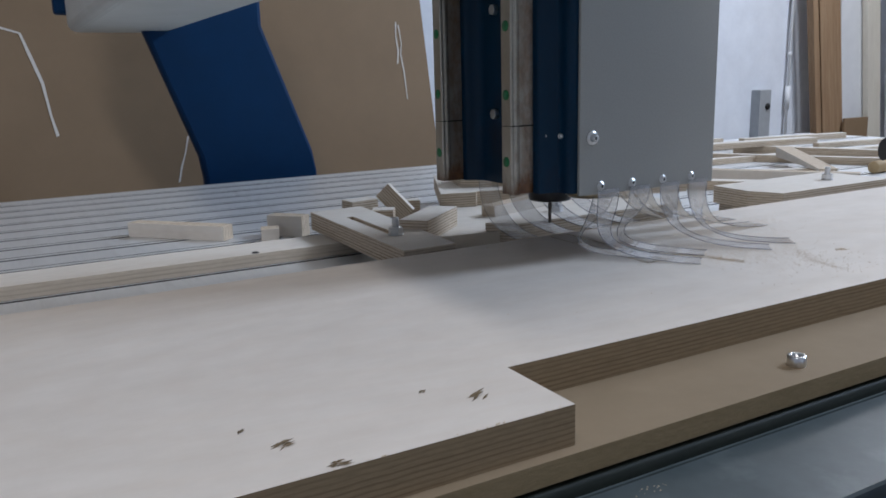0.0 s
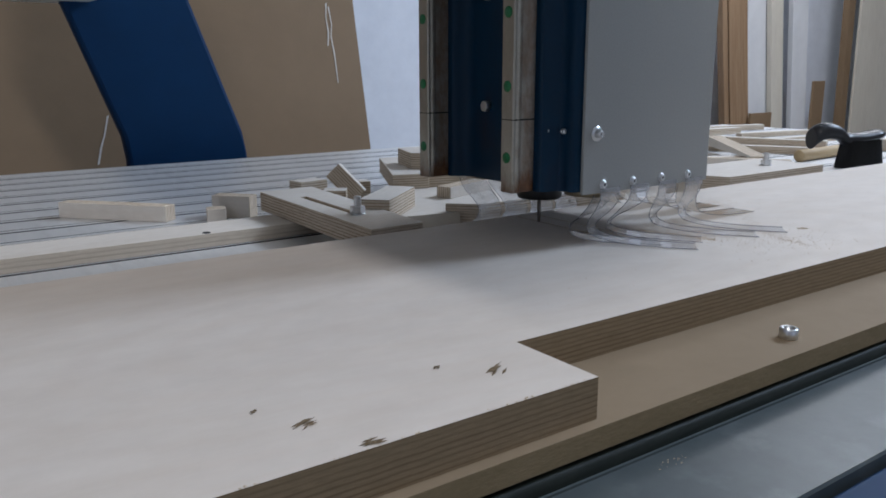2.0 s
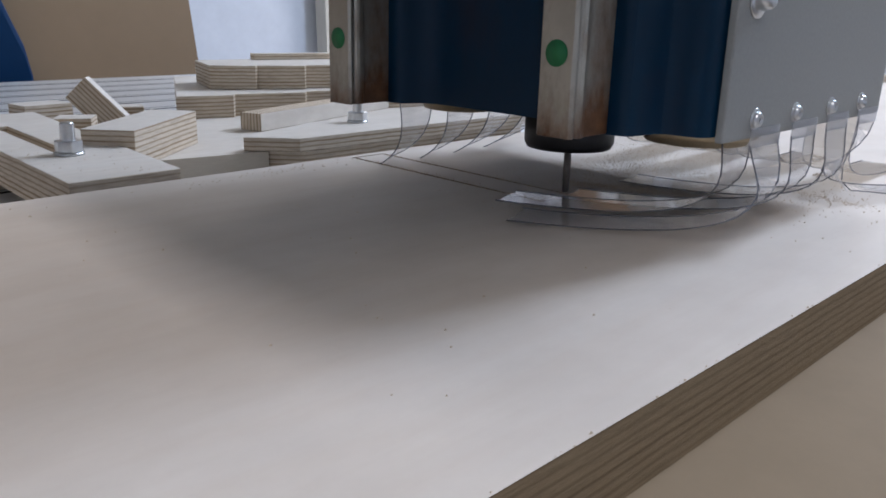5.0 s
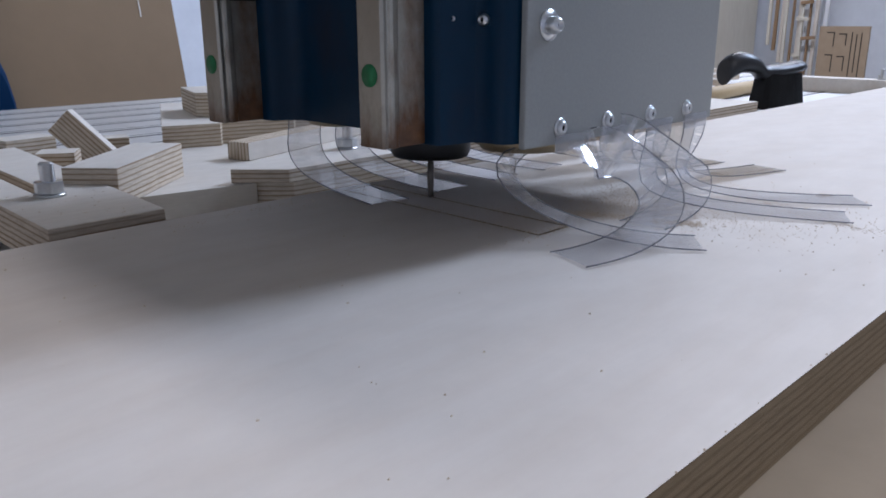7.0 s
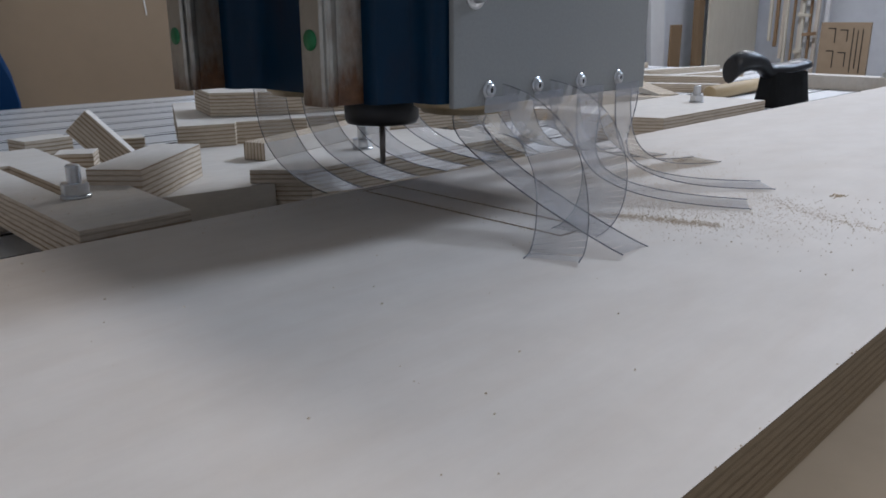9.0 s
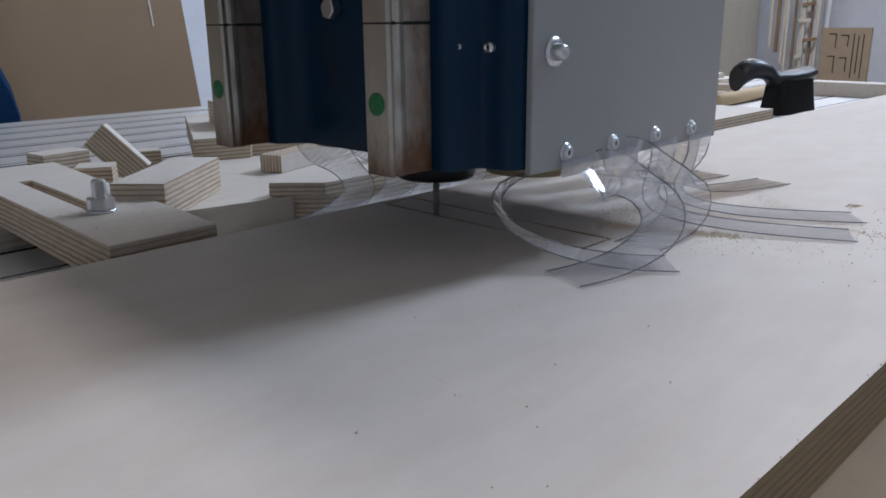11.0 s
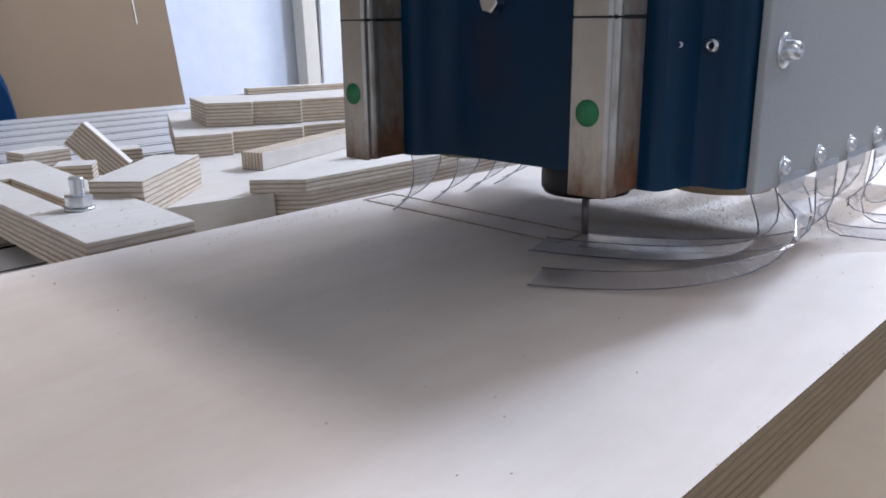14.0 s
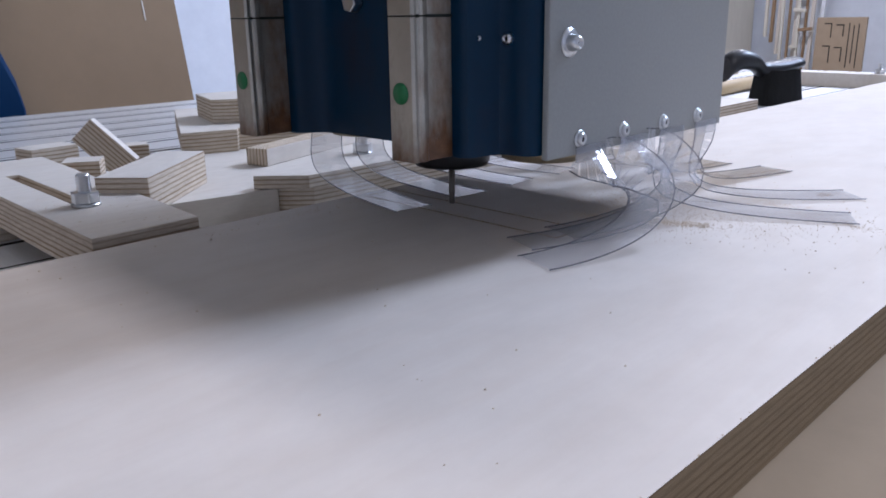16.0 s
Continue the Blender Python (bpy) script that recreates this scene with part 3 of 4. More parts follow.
# little offcuts round the block
stick("small_offcut", (0.158, 0.666), (0.197, 0.672), 0.026, TABLE + 0.0003, 0.034, "small plywood offcut block")
stick("small_offcut", (0.166, 0.604), (0.189, 0.590), 0.024, TABLE + 0.0003, 0.031, "small plywood offcut block")
stick("small_offcut", (0.234, 0.652), (0.252, 0.646), 0.02, TABLE + 0.0003, 0.030, "small plywood offcut block")
bm = bmesh.new()
prism(bm, [(-0.023, -0.005), (0.023, -0.005), (0.023, 0.005), (-0.023, 0.005)], -0.0115, 0.0115)
thing("small_offcut", bm, (birch_pale, ply_edge_fresh), "small plywood offcut leaning askew on other blocks", "wood offcut", "plywood offcuts",
      m=Matrix.Translation((0.208, 0.626, -0.0015)) @ pose(0, 0, 0, 0, 0, -40) @ pose(0, 0, 0, 0, 46, 0), soft=0.0005)
# offcuts along the batten
stick("offcut_strip", (-0.088, 0.780), (0.006, 0.676), 0.020, TABLE + 0.0003, 0.018, "long pale plywood offcut on the slotted table", True)
stick("small_offcut", (0.037, 0.643), (0.057, 0.637), 0.022, TABLE + 0.0003, 0.016, "small plywood offcut block", True)
stick("small_offcut", (0.060, 0.676), (0.092, 0.640), 0.020, TABLE + 0.0003, 0.026, "pale plywood offcut block", True)

# ---- the table's far end: stop, sticks, brush, fence ----
slab("chamfered_stop", [(0.590, 0.400), (0.607, 0.3605), (0.822, 0.3605), (0.822, 0.46), (0.596, 0.46)], -0.0195, 0.003, "plywood clamping stop with a chamfered corner", "clamp", group="")
slab("packing_plate", [(0.596, 0.402), (0.612, 0.3645), (0.80, 0.3645), (0.80, 0.455), (0.602, 0.455)], TABLE + 0.0003, -0.0197, "plywood packing plate on the slotted table")
clamp_bolt(0.752, 0.405, 0.0031, 0.0145)
stick("offcut_strip", (0.735, 0.805), (0.955, 0.490), 0.018, TABLE + 0.0003, 0.022, "long pale plywood strip on the slotted table", True)
stick("offcut_strip", (0.66, 0.74), (0.83, 0.545), 0.026, TABLE + 0.0003, 0.014, "pale plywood strip on the slotted table")
stick("offcut_strip", (1.235, 0.98), (1.365, 0.660), 0.024, TABLE + 0.0003, 0.018, "pale plywood strip on the slotted table")
stick("offcut_strip", (1.08, 0.93), (1.25, 0.620), 0.020, TABLE + 0.0003, 0.014, "narrow plywood strip on the slotted table")
stick("offcut_strip", (0.93, 0.97), (1.40, 0.90), 0.022, TABLE + 0.0185, 0.012, "pale plywood strip lying across others")
stick("offcut_strip", (0.92, 1.10), (1.55, 1.02), 0.026, TABLE + 0.0003, 0.016, "pale plywood strip on the slotted table")
stick("offcut_strip", (0.80, 1.00), (1.06, 1.04), 0.024, TABLE + 0.0003, 0.018, "pale plywood strip on the slotted table")
for a, b, wide, tall in (((0.86, 0.70), (1.02, 0.62), 0.020, 0.013), ((0.90, 0.86), (1.22, 0.83), 0.018, 0.012), ((1.30, 0.80), (1.62, 0.76), 0.020, 0.014),
                         ((1.42, 1.12), (1.74, 1.06), 0.022, 0.014), ((0.98, 1.16), (1.40, 1.17), 0.020, 0.013), ((1.45, 0.93), (1.76, 0.88), 0.018, 0.012), ((0.70, 0.92), (0.92, 0.86), 0.022, 0.016)):
    stick("offcut_strip", a, b, wide, TABLE + 0.0003, tall, "thin pale plywood strip on the slotted table")
bm = bmesh.new()
prism(bm, [(0, 0), (0.24, 0), (0.24, 0.004), (0, 0.020)], -0.015, 0.015)
thing("wedge_offcut", bm, (birch_pale, ply_edge_fresh), "long tapered plywood wedge lying among strips", "wood offcut", "plywood offcuts",
      m=pose(1.125, 0.765, TABLE + 0.0150, 0, 0, -125) @ pose(0, 0, 0, 90, 0, 0), soft=0.0005)
bm = bmesh.new()
lathe(bm, [(0, 0), (0.0090, 0), (0.0108, 0.002), (0.0108, 0.30), (0.0090, 0.302), (0, 0.302)], 20)
thing("wooden_dowel", bm, (surface("dowel_wood", (0.46, 0.33, 0.17), (0.56, 0.42, 0.24), 8.0, (10, 10, 1), 0.6, 0, 0.3, 0.05),), "thick round wooden dowel lying on the table", "dowel",
      m=pose(1.115, 0.572, TABLE + 0.0112, 0, 90, 4))


def bench_brush():
    """A black bench brush: flared bristle block, saddle-shaped back, curved handle."""
    ob = empty("bench_brush", "black bench brush with a curved handle standing on the table", "brush", pose(1.118, 0.463, TABLE, 0, 0, -24))
    bm = bmesh.new()
    n, rows = 22, ((-1, 0.037, 0.024), (-0.3, 0.034, 0.021), (1, 0.031, 0.019))
    prev = None
    for k, (_, rx, ry) in enumerate(rows):
        z = (0.0, 0.024, 0.049)[k]
        ring = []
        for i in range(n):
            a = 2 * math.pi * i / n
            c, s = math.cos(a), math.sin(a)
            ring.append(bm.verts.new((rx * math.copysign(abs(c) ** 0.35, c), ry * math.copysign(abs(s) ** 0.5, s), z)))
        if prev:
            for i in range(n):
                bm.faces.new((prev[i], prev[(i + 1) % n], ring[(i + 1) % n], ring[i]))
        else:
            bm.faces.new(ring[::-1])
        prev = ring
    bm.faces.new(prev)
    part("bristles", bm, (bristle,), ob, "dense black bristles")
    bm = bmesh.new()
    prof = []
    for i in range(15):
        u = i / 14
        x = -0.097 + 0.127 * u
        if u < 0.5:
            v = u / 0.5
            zc, w, hgt = 0.072 - 0.018 * v ** 2 - 0.020 * (1 - v) ** 3, 0.015 + 0.004 * math.sin(v * 3), 0.0175 - 0.007 * v
        else:
            v = (u - 0.5) / 0.5
            zc, w, hgt = 0.050 + 0.008 * v ** 2, 0.015 + 0.006 * min(1, v * 3), 0.0105 - 0.002 * v
        ring = [bm.verts.new((x, w * math.cos(2 * math.pi * k / 12), zc + hgt * math.sin(2 * math.pi * k / 12))) for k in range(12)]
        prof.append(ring)
    for a, b in zip(prof, prof[1:]):
        for k in range(12):
            bm.faces.new((a[k], a[(k + 1) % 12], b[(k + 1) % 12], b[k])).smooth = True
    bm.faces.new(prof[0][::-1])
    bm.faces.new(prof[-1])
    part("handle", bm, (black_plastic,), ob, "glossy black plastic back and handle")


bench_brush()
slab("fence_batten", [(1.43, -0.02), (1.47, -0.02), (1.47, 0.62), (1.43, 0.62)], TABLE + 0.0003, -0.010, "pale wooden stop batten across the table", "batten", group="", edge=birch_pale, face=birch)
clamp_bolt(1.450, 0.425, -0.0099, 0.0145)


# ---- the gantry ----
gantry = empty("gantry", "router gantry with a pale grey beam on a blue leaning leg", "gantry")
bm = bmesh.new()
prism(bm, [(-0.085, 0.262), (-0.075, 0.252), (0.088, 0.252), (0.096, 0.262), (0.096, 0.56), (-0.085, 0.56)], -0.02, 1.40, (), 0, 0)
part("beam", bm, (beam_paint,), gantry, "", Matrix(((1, 0, 0, 0), (0, 0, 1, 0), (0, 1, 0, 0), (0, 0, 0, 1))), 0.006)
bm = bmesh.new()
prism(bm, [(-0.105, 0.285), (0.10, 0.285), (0.10, 0.60), (-0.105, 0.60)], 1.401, 1.43, (), 0, 0)
part("end_cap", bm, (blue_frame,), gantry, "blue painted end cap", Matrix(((1, 0, 0, 0), (0, 0, 1, 0), (0, 1, 0, 0), (0, 0, 0, 1))), 0.006)
bm = bmesh.new()
prism(bm, [(0.128, -0.60), (0.364, -0.60), (0.364, -0.035), (0.356, 0.012), (0.266, 0.262), (0.266, 0.50), (0.034, 0.50), (0.034, 0.262), (0.122, 0.010), (0.128, -0.035)], 1.335, 1.365, (), 0, 0)
part("leg", bm, (blue_frame,), gantry, "blue painted leaning leg", Matrix(((1, 0, 0, 0), (0, 0, 1, 0), (0, 1, 0, 0), (0, 0, 0, 1))), 0.008)
bm = bmesh.new()
box(bm, 0.097, 0.120, 0.10, 0.42, 0.27, 0.54)
part("carriage_plate", bm, (grey_metal,), gantry, "dark grey carriage plate")


# ---- the router head; its own origin is the first screw of the near side plate ----
HEIGHT = 0.46
MID = 0.0935
head = empty("router_head", "blue router head, grey side plates, steel rails, clear skirt strips", "router head")


def button_screw(parent, x, y, z, r, face, label="", washer=1.35, tall=0.85):
    """A domed screw with a hex socket on a washer; face: the way that it looks."""
    m = pose(x, y, z) @ face
    bm = bmesh.new()
    if washer:
        lathe(bm, [(0, 0), (r * washer, 0), (r * washer, r * 0.16), (r * 0.9, r * 0.2)], 24)
    h = r * tall
    lathe(bm, [(r * 0.98, 0.0), (r, h * 0.45), (r * 0.88, h * 0.8), (r * 0.62, h), (r * 0.54, h), (r * 0.50, h * 0.5), (0, h * 0.5)], 24)
    s = part("screw", bm, (zinc,), parent, label, m)
    # the recess's shade, as a near-black hexagon
    bm = bmesh.new()
    prism(bm, hex_outline(r * 0.9), h * 0.51, h * 0.62, (), 0, 0)
    part("socket", bm, (shade_black,), s)


TO_FRONT, TO_BACK, TO_LEFT = pose(0, 0, 0, 90, 0, 0), pose(0, 0, 0, -90, 0, 0), pose(0, 0, 0, 0, -90, 0)
SCREWS = (0.0, 0.0345, 0.0700, 0.1045)
for near in (True, False):
    bm = bmesh.new()
    y0, y1 = (0.0, 0.003) if near else (2 * MID - 0.003, 2 * MID)
    box(bm, -0.0228, 0.1312, y0, y1, -0.0068, HEIGHT)
    plate = part("side_plate", bm, (plate_paint,), head, "grey powder-coated steel side plate", soft=0.0006)
    yy, face = (0.0, TO_FRONT) if near else (2 * MID, TO_BACK)
    for x in SCREWS:
        button_screw(plate, x, yy, 0, 0.0029, face)
    button_screw(plate, -0.0095, yy, 0.0405, 0.0034, face, "larger zinc screw with a washer", 1.75, 1.7)
    button_screw(plate, 0.1180, yy, 0.2405, 0.0034, face, "larger zinc screw with a washer", 1.75, 1.7)
# blue profile body
half = [(-0.0222, 0.0034), (-0.0255, 0.0040), (-0.0280, 0.0056), (-0.0292, 0.0080), (-0.0297, 0.0120), (-0.0299, 0.0165), (-0.0312, 0.0188), (-0.0345, 0.0203), (-0.0420, 0.0212), (-0.0465, 0.0226),
        (-0.0477, 0.0245), (-0.0480, 0.0270), (-0.0480, 0.0450), (-0.0475, 0.0474), (-0.0460, 0.0494), (-0.0430, 0.0510), (-0.0395, 0.0528), (-0.0370, 0.0558), (-0.0354, 0.0600), (-0.0350, 0.0660)]
outline = half + [(x, 2 * MID - y) for x, y in half[::-1]] + [(0.1300, 2 * MID - 0.0034), (0.1300, 0.0034)]
bm = bmesh.new()
prism(bm, outline, -0.0048, HEIGHT - 0.01, (), 0, 0)
body = part("body", bm, (blue_paint,), head, "dark blue painted profile body")
rounded(body)
button_screw(body, -0.0297, 0.0150, 0.0425, 0.0024, TO_LEFT, "", 0, 1.1)
button_screw(body, -0.0410, 0.0211, 0.0430, 0.0010, TO_LEFT, "", 0, 0.8)
for y, z in ((0.1040, 0.0585), (0.0690, 0.0640), (0.1040, 0.1500)):
    bm = bmesh.new()
    prism(bm, hex_outline(0.0085, 0.3), 0.0, 0.005, (), 0, 0)
    part("hex_bolt", bm, (zinc,), body, "", pose(-0.0352, y, z) @ TO_LEFT, 0.0006)
# guide rails
SIDE = [(-0.0480, 0.0062), (-0.0618, 0.0062), (-0.0628, 0.0071), (-0.0650, 0.0075), (-0.0662, 0.0071), (-0.0668, 0.0063), (-0.0678, 0.0063), (-0.0684, 0.0071), (-0.0694, 0.0074), (-0.0705, 0.0064)]
RAIL = [(x, -y) for x, y in SIDE] + SIDE[::-1]
for yc in (0.0360, 2 * MID - 0.0360):
    bm = bmesh.new()
    prism(bm, RAIL, -0.0045, 0.0516, (), 0, 0)
    low = part("guide_rail", bm, (steel_rail,), head, "steel guide rail stained brown at its foot", pose(0, yc, 0), 0.0005)
    bm = bmesh.new()
    prism(bm, RAIL, 0.0522, HEIGHT, (), 0, 0)
    high = part("guide_rail", bm, (steel_rail,), head, "steel guide rail", pose(0, yc, 0), 0.0007)
    bm = bmesh.new()
    box(bm, -0.0702, -0.0482, -0.0068, 0.0068, 0.0513, 0.0525)
    part("rail_joint", bm, (rubber,), head, "black greasy joint line between rails", pose(0, yc, 0))
    for k in range(7):
        bm = bmesh.new()
        lathe(bm, [(0, 0), (0.0043, 0), (0.0043, 0.0005), (0, 0.0006)], 24)
        part("rail_cap", bm, (green_cap,), low if k == 0 else high, "round green plastic cap", pose(-0.0704, 0, 0.0226 + 0.0545 * k) @ TO_LEFT)
# spindle nose, cutter and the two guide rings
bm = bmesh.new()
lathe(bm, [(0, -0.0045), (0.0205, -0.0045), (0.0205, -0.0215), (0.0192, -0.0240), (0.0120, -0.0250), (0.0050, -0.0252), (0.0040, -0.0262), (0, -0.0262)], 32)
part("spindle_nose", bm, (black_plastic,), head, "black spindle nose and collet", pose(0.0170, MID, 0))
bm = bmesh.new()
lathe(bm, [(0, -0.0255), (0.0017, -0.0255), (0.0017, -0.040), (0.0015, -0.0405), (0.0015, -0.0470), (0, -0.0475)], 14)
part("cutter", bm, (cutter_steel,), head, "thin grey steel router bit", pose(0.0170, MID, 0))
for yc in (0.0290, 2 * MID - 0.0290):
    bm = bmesh.new()
    lathe(bm, [(0, -0.0045), (0.0236, -0.0045), (0.0240, -0.0085), (0.0231, -0.0100), (0.0206, -0.0104), (0.0197, -0.0125), (0.0170, -0.0130), (0, -0.0130)], 36)
    part("guide_ring", bm, (brass,), head, "brass-coloured ring under the head", pose(0.0130, yc, 0))

# clear skirt strips: a fixed tab with a chain of short pieces under it
SEGMENTS, STRIP, WIDE = 26, 0.116, 0.0225
STEP = STRIP / SEGMENTS


def strip_piece(material):
    """A short length of the sheet, and a length of its cut edge."""
    bm = bmesh.new()
    bm.faces.new([bm.verts.new(p) for p in ((-STEP * 0.5, -WIDE / 2, 0), (STEP * 0.5, -WIDE / 2, 0), (STEP * 0.5, WIDE / 2, 0), (-STEP * 0.5, WIDE / 2, 0))])
    sheet = mesh_of("strip_piece", bm, material)
    bm = bmesh.new()
    box(bm, -STEP * 0.68, STEP * 0.68, -0.00014, 0.00014, -0.00026, 0.00026)
    return sheet, mesh_of("strip_edge", bm, pvc_edge)


sheet_mesh, edge_mesh = strip_piece(pvc)
dusty_dim_mesh, _ = strip_piece(pvc_dusty_dim)
# each strip: the place of its fixed end and, by time, where its tip lies under the head, the way that the tip points, and its bulge
STRIPS = [
    ((0.0075, -0.0012), ((0, 0.052, -0.064, -50, 0), (1.5, 0.052, -0.062, -50, 0), (2, 0.048, -0.056, -48, 0), (2.5, 0.040, -0.030, 10, 0.014), (2.75, 0.020, 0.040, 70, 0.006), (3, 0.000, 0.080, 104, 0), (4, -0.024, 0.086, 112, 0),
                         (6, -0.048, 0.070, 114, 0.010), (6.5, -0.034, 0.030, 160, 0.037), (7, -0.026, -0.026, 162, 0.055), (7.5, -0.034, -0.050, 180, 0.057), (8.5, -0.032, -0.062, 180, 0.055), (10.2, -0.032, -0.062, 180, 0.055),
                         (11, -0.026, -0.020, 162, 0.057), (11.5, -0.026, 0.006, 158, 0.044), (12, -0.030, 0.040, 140, 0.026), (12.5, -0.050, 0.070, 113, 0.012), (15, -0.050, 0.070, 113, 0.012), (15.5, -0.046, 0.028, 160, 0.035), (16, -0.040, -0.008, 162, 0.051))),
    ((0.0130, 0.0120), ((0, 0.040, -0.030, -40, 0), (2, 0.038, -0.028, -40, 0), (2.5, 0.030, 0.012, 20, 0), (3, 0.010, 0.100, 95, 0), (4, -0.010, 0.104, 106, 0), (6, -0.016, 0.102, 108, 0.003), (6.5, 0.002, 0.040, 90, 0.04), (6.75, 0.018, -0.006, 15, 0.046), (7, 0.030, -0.050, -50, 0.046),
                        (7.5, 0.016, -0.066, -62, 0.044), (8.5, 0.002, -0.078, -70, 0.04), (10.2, 0.002, -0.078, -70, 0.04), (11, 0.020, -0.040, -45, 0.05), (11.25, 0.010, 0.002, 20, 0.046), (11.5, 0.002, 0.036, 80, 0.036), (12, -0.010, 0.092, 106, 0.006),
                        (15, -0.014, 0.100, 108, 0.003), (15.5, -0.016, 0.036, 150, 0.01), (16, -0.022, 0.014, 158, 0.016))),
    ((0.0420, -0.0016), ((0, 0.078, -0.044, -52, 0), (1.5, 0.078, -0.044, -52, 0), (2.2, 0.070, -0.042, -50, 0), (2.6, 0.066, -0.020, 0, 0.012), (3, 0.042, 0.084, 92, 0), (4, 0.022, 0.088, 105, 0), (6, 0.006, 0.086, 112, 0), (6.5, 0.026, 0.026, 160, 0.042), (7, 0.040, -0.018, 180, 0.063),
                         (7.5, 0.018, -0.036, 180, 0.063), (8.5, 0.008, -0.044, 180, 0.06), (10.2, 0.008, -0.044, 180, 0.06), (11, 0.034, -0.016, 180, 0.062), (11.5, 0.030, 0.016, 164, 0.035), (12, 0.018, 0.056, 130, 0.006), (12.5, 0.006, 0.086, 112, 0), (15, 0.006, 0.086, 112, 0),
                         (15.5, 0.004, 0.036, 158, 0.024), (16, 0.004, 0.012, 162, 0.048))),
    ((0.0775, -0.0012), ((0, 0.140, -0.060, -44, 0), (1.5, 0.140, -0.058, -44, 0), (2.2, 0.122, -0.056, -50, 0), (2.7, 0.112, -0.020, -20, 0.004), (3, 0.092, 0.078, 80, 0), (4, 0.068, 0.090, 95, 0), (6, 0.064, 0.090, 98, 0), (6.5, 0.094, -0.020, -10, 0.028), (7, 0.118, -0.078, -62, 0), (8.5, 0.112, -0.074, -60, 0),
                         (11, 0.116, -0.078, -62, 0), (11.6, 0.128, -0.062, -52, 0), (12.5, 0.136, -0.052, -44, 0), (15, 0.136, -0.052, -45, 0), (15.6, 0.122, -0.070, -60, 0), (16, 0.118, -0.078, -62, 0))),
    ((0.1120, -0.0016), ((0, 0.176, -0.054, -38, 0), (2.2, 0.162, -0.060, -48, 0), (3, 0.176, -0.044, -36, 0), (5.5, 0.182, -0.030, -26, 0), (6, 0.180, -0.034, -28, 0), (7, 0.160, -0.070, -50, 0), (8.5, 0.168, -0.060, -44, 0), (11, 0.154, -0.068, -54, 0), (12, 0.176, -0.046, -36, 0),
                         (15, 0.176, -0.046, -35, 0), (16, 0.172, -0.060, -42, 0))),
]
for k in range(4):      # the far side's strips swing from one side to the other as the head turns back
    x, fan = 0.0075 + 0.0348 * k, 0.010 * (k - 1.5)
    out, mid, back = (x + fan, 0.098, 262 + 6 * k, 0), (x - 0.030, 0.178, 180, 0.016), (x - 0.052 - 0.3 * fan, 0.262, 128 - 4 * k, 0.004)
    STRIPS.append(((x, 0.1882 + 0.0004 * (k % 2)), ((0, *out), (1.5, *out), (2.3, *mid), (3, *back), (6, *back), (6.6, *mid), (7, *out), (10.5, *out), (11.1, *mid), (11.8, *back), (15, *back), (15.5, *mid), (16, *out))))
for k in range(4):      # the end's strips, dusty; denser and partly added to cut light under the head
    x, y = 0.1330 + 0.0004 * (k % 2), 0.0200 + 0.0360 * k
    calm, swung = (x + 0.088, y + 0.004 * k, 3 * k, 0), (x + 0.086, y - 0.018 + 0.004 * k, -12 + 5 * k, 0)
    STRIPS.append(((x, y), ((0, *calm), (6, *calm), (7, *swung), (11, *swung), (12.5, *calm), (15, *calm), (16, *swung))))
chains = []
for (x, y), ways in STRIPS:
    bm = bmesh.new()
    if x > 0.12:
        box(bm, -0.0004, 0.0004, -WIDE / 2, WIDE / 2, -0.006, 0.001)
    else:
        box(bm, -WIDE / 2, WIDE / 2, -0.0004, 0.0004, -0.006, 0.001)
    tab = part("skirt_strip", bm, (pvc,), head, "dusty plastic skirt strip, made denser to dim the light under it" if x > 0.12 else "clear bent plastic skirt strip", pose(x, y, -0.004))
    chains.append((tab, ways, *([part(name, data, (), tab) for _ in range(SEGMENTS)] for name, data in (("strip_piece", dusty_dim_mesh if x > 0.12 else sheet_mesh), ("strip_edge", edge_mesh), ("strip_edge", edge_mesh)))))


# ---- behind the table ----
def upright(name, x0, x1, y, z0, z1, depth, material, label, category, lean=0.0, tilt=0.0, group="", kind=""):
    bm = bmesh.new()
    box(bm, 0, x1 - x0, 0, depth, 0, z1 - z0)
    return thing(name, bm, (material,), label, category, group, kind, pose(x0, y, z0, lean, tilt, 0), 0.003)


fibre = empty("fibreboard_sheets", "tall brown fibreboard sheets leaning back behind the machine", "board", pose(-3.0, 1.478, FLOOR, -11.5, 0, 0))
for k, (x1, dy) in enumerate(((3.836, 0.0), (3.80, 0.022))):
    bm = bmesh.new()
    box(bm, 0, x1, dy, dy + 0.019, 0, 2.3)
    part("sheet", bm, (mdf_brown,), fibre)


def scrawl(points, wide):
    """A thin chalky streak along a few points on the sheet."""
    bm = bmesh.new()
    prev = None
    for k, (x, z) in enumerate(points):
        x, z = x + 3.0, (z - FLOOR) / math.cos(radians(11.5))
        w = wide * (0.6 + 0.4 * math.sin(k * 2.1 + 1) ** 2)
        ring = [bm.verts.new((x - w, 0, z)), bm.verts.new((x + w, 0, z + w)), bm.verts.new((x + w, -0.0012, z + w)), bm.verts.new((x - w, -0.0012, z))]
        if prev:
            for i in range(4):
                bm.faces.new((prev[i], prev[(i + 1) % 4], ring[(i + 1) % 4], ring[i]))
        prev = ring
    part("chalk_mark", bm, (chalk,), fibre, "pale chalky streak")


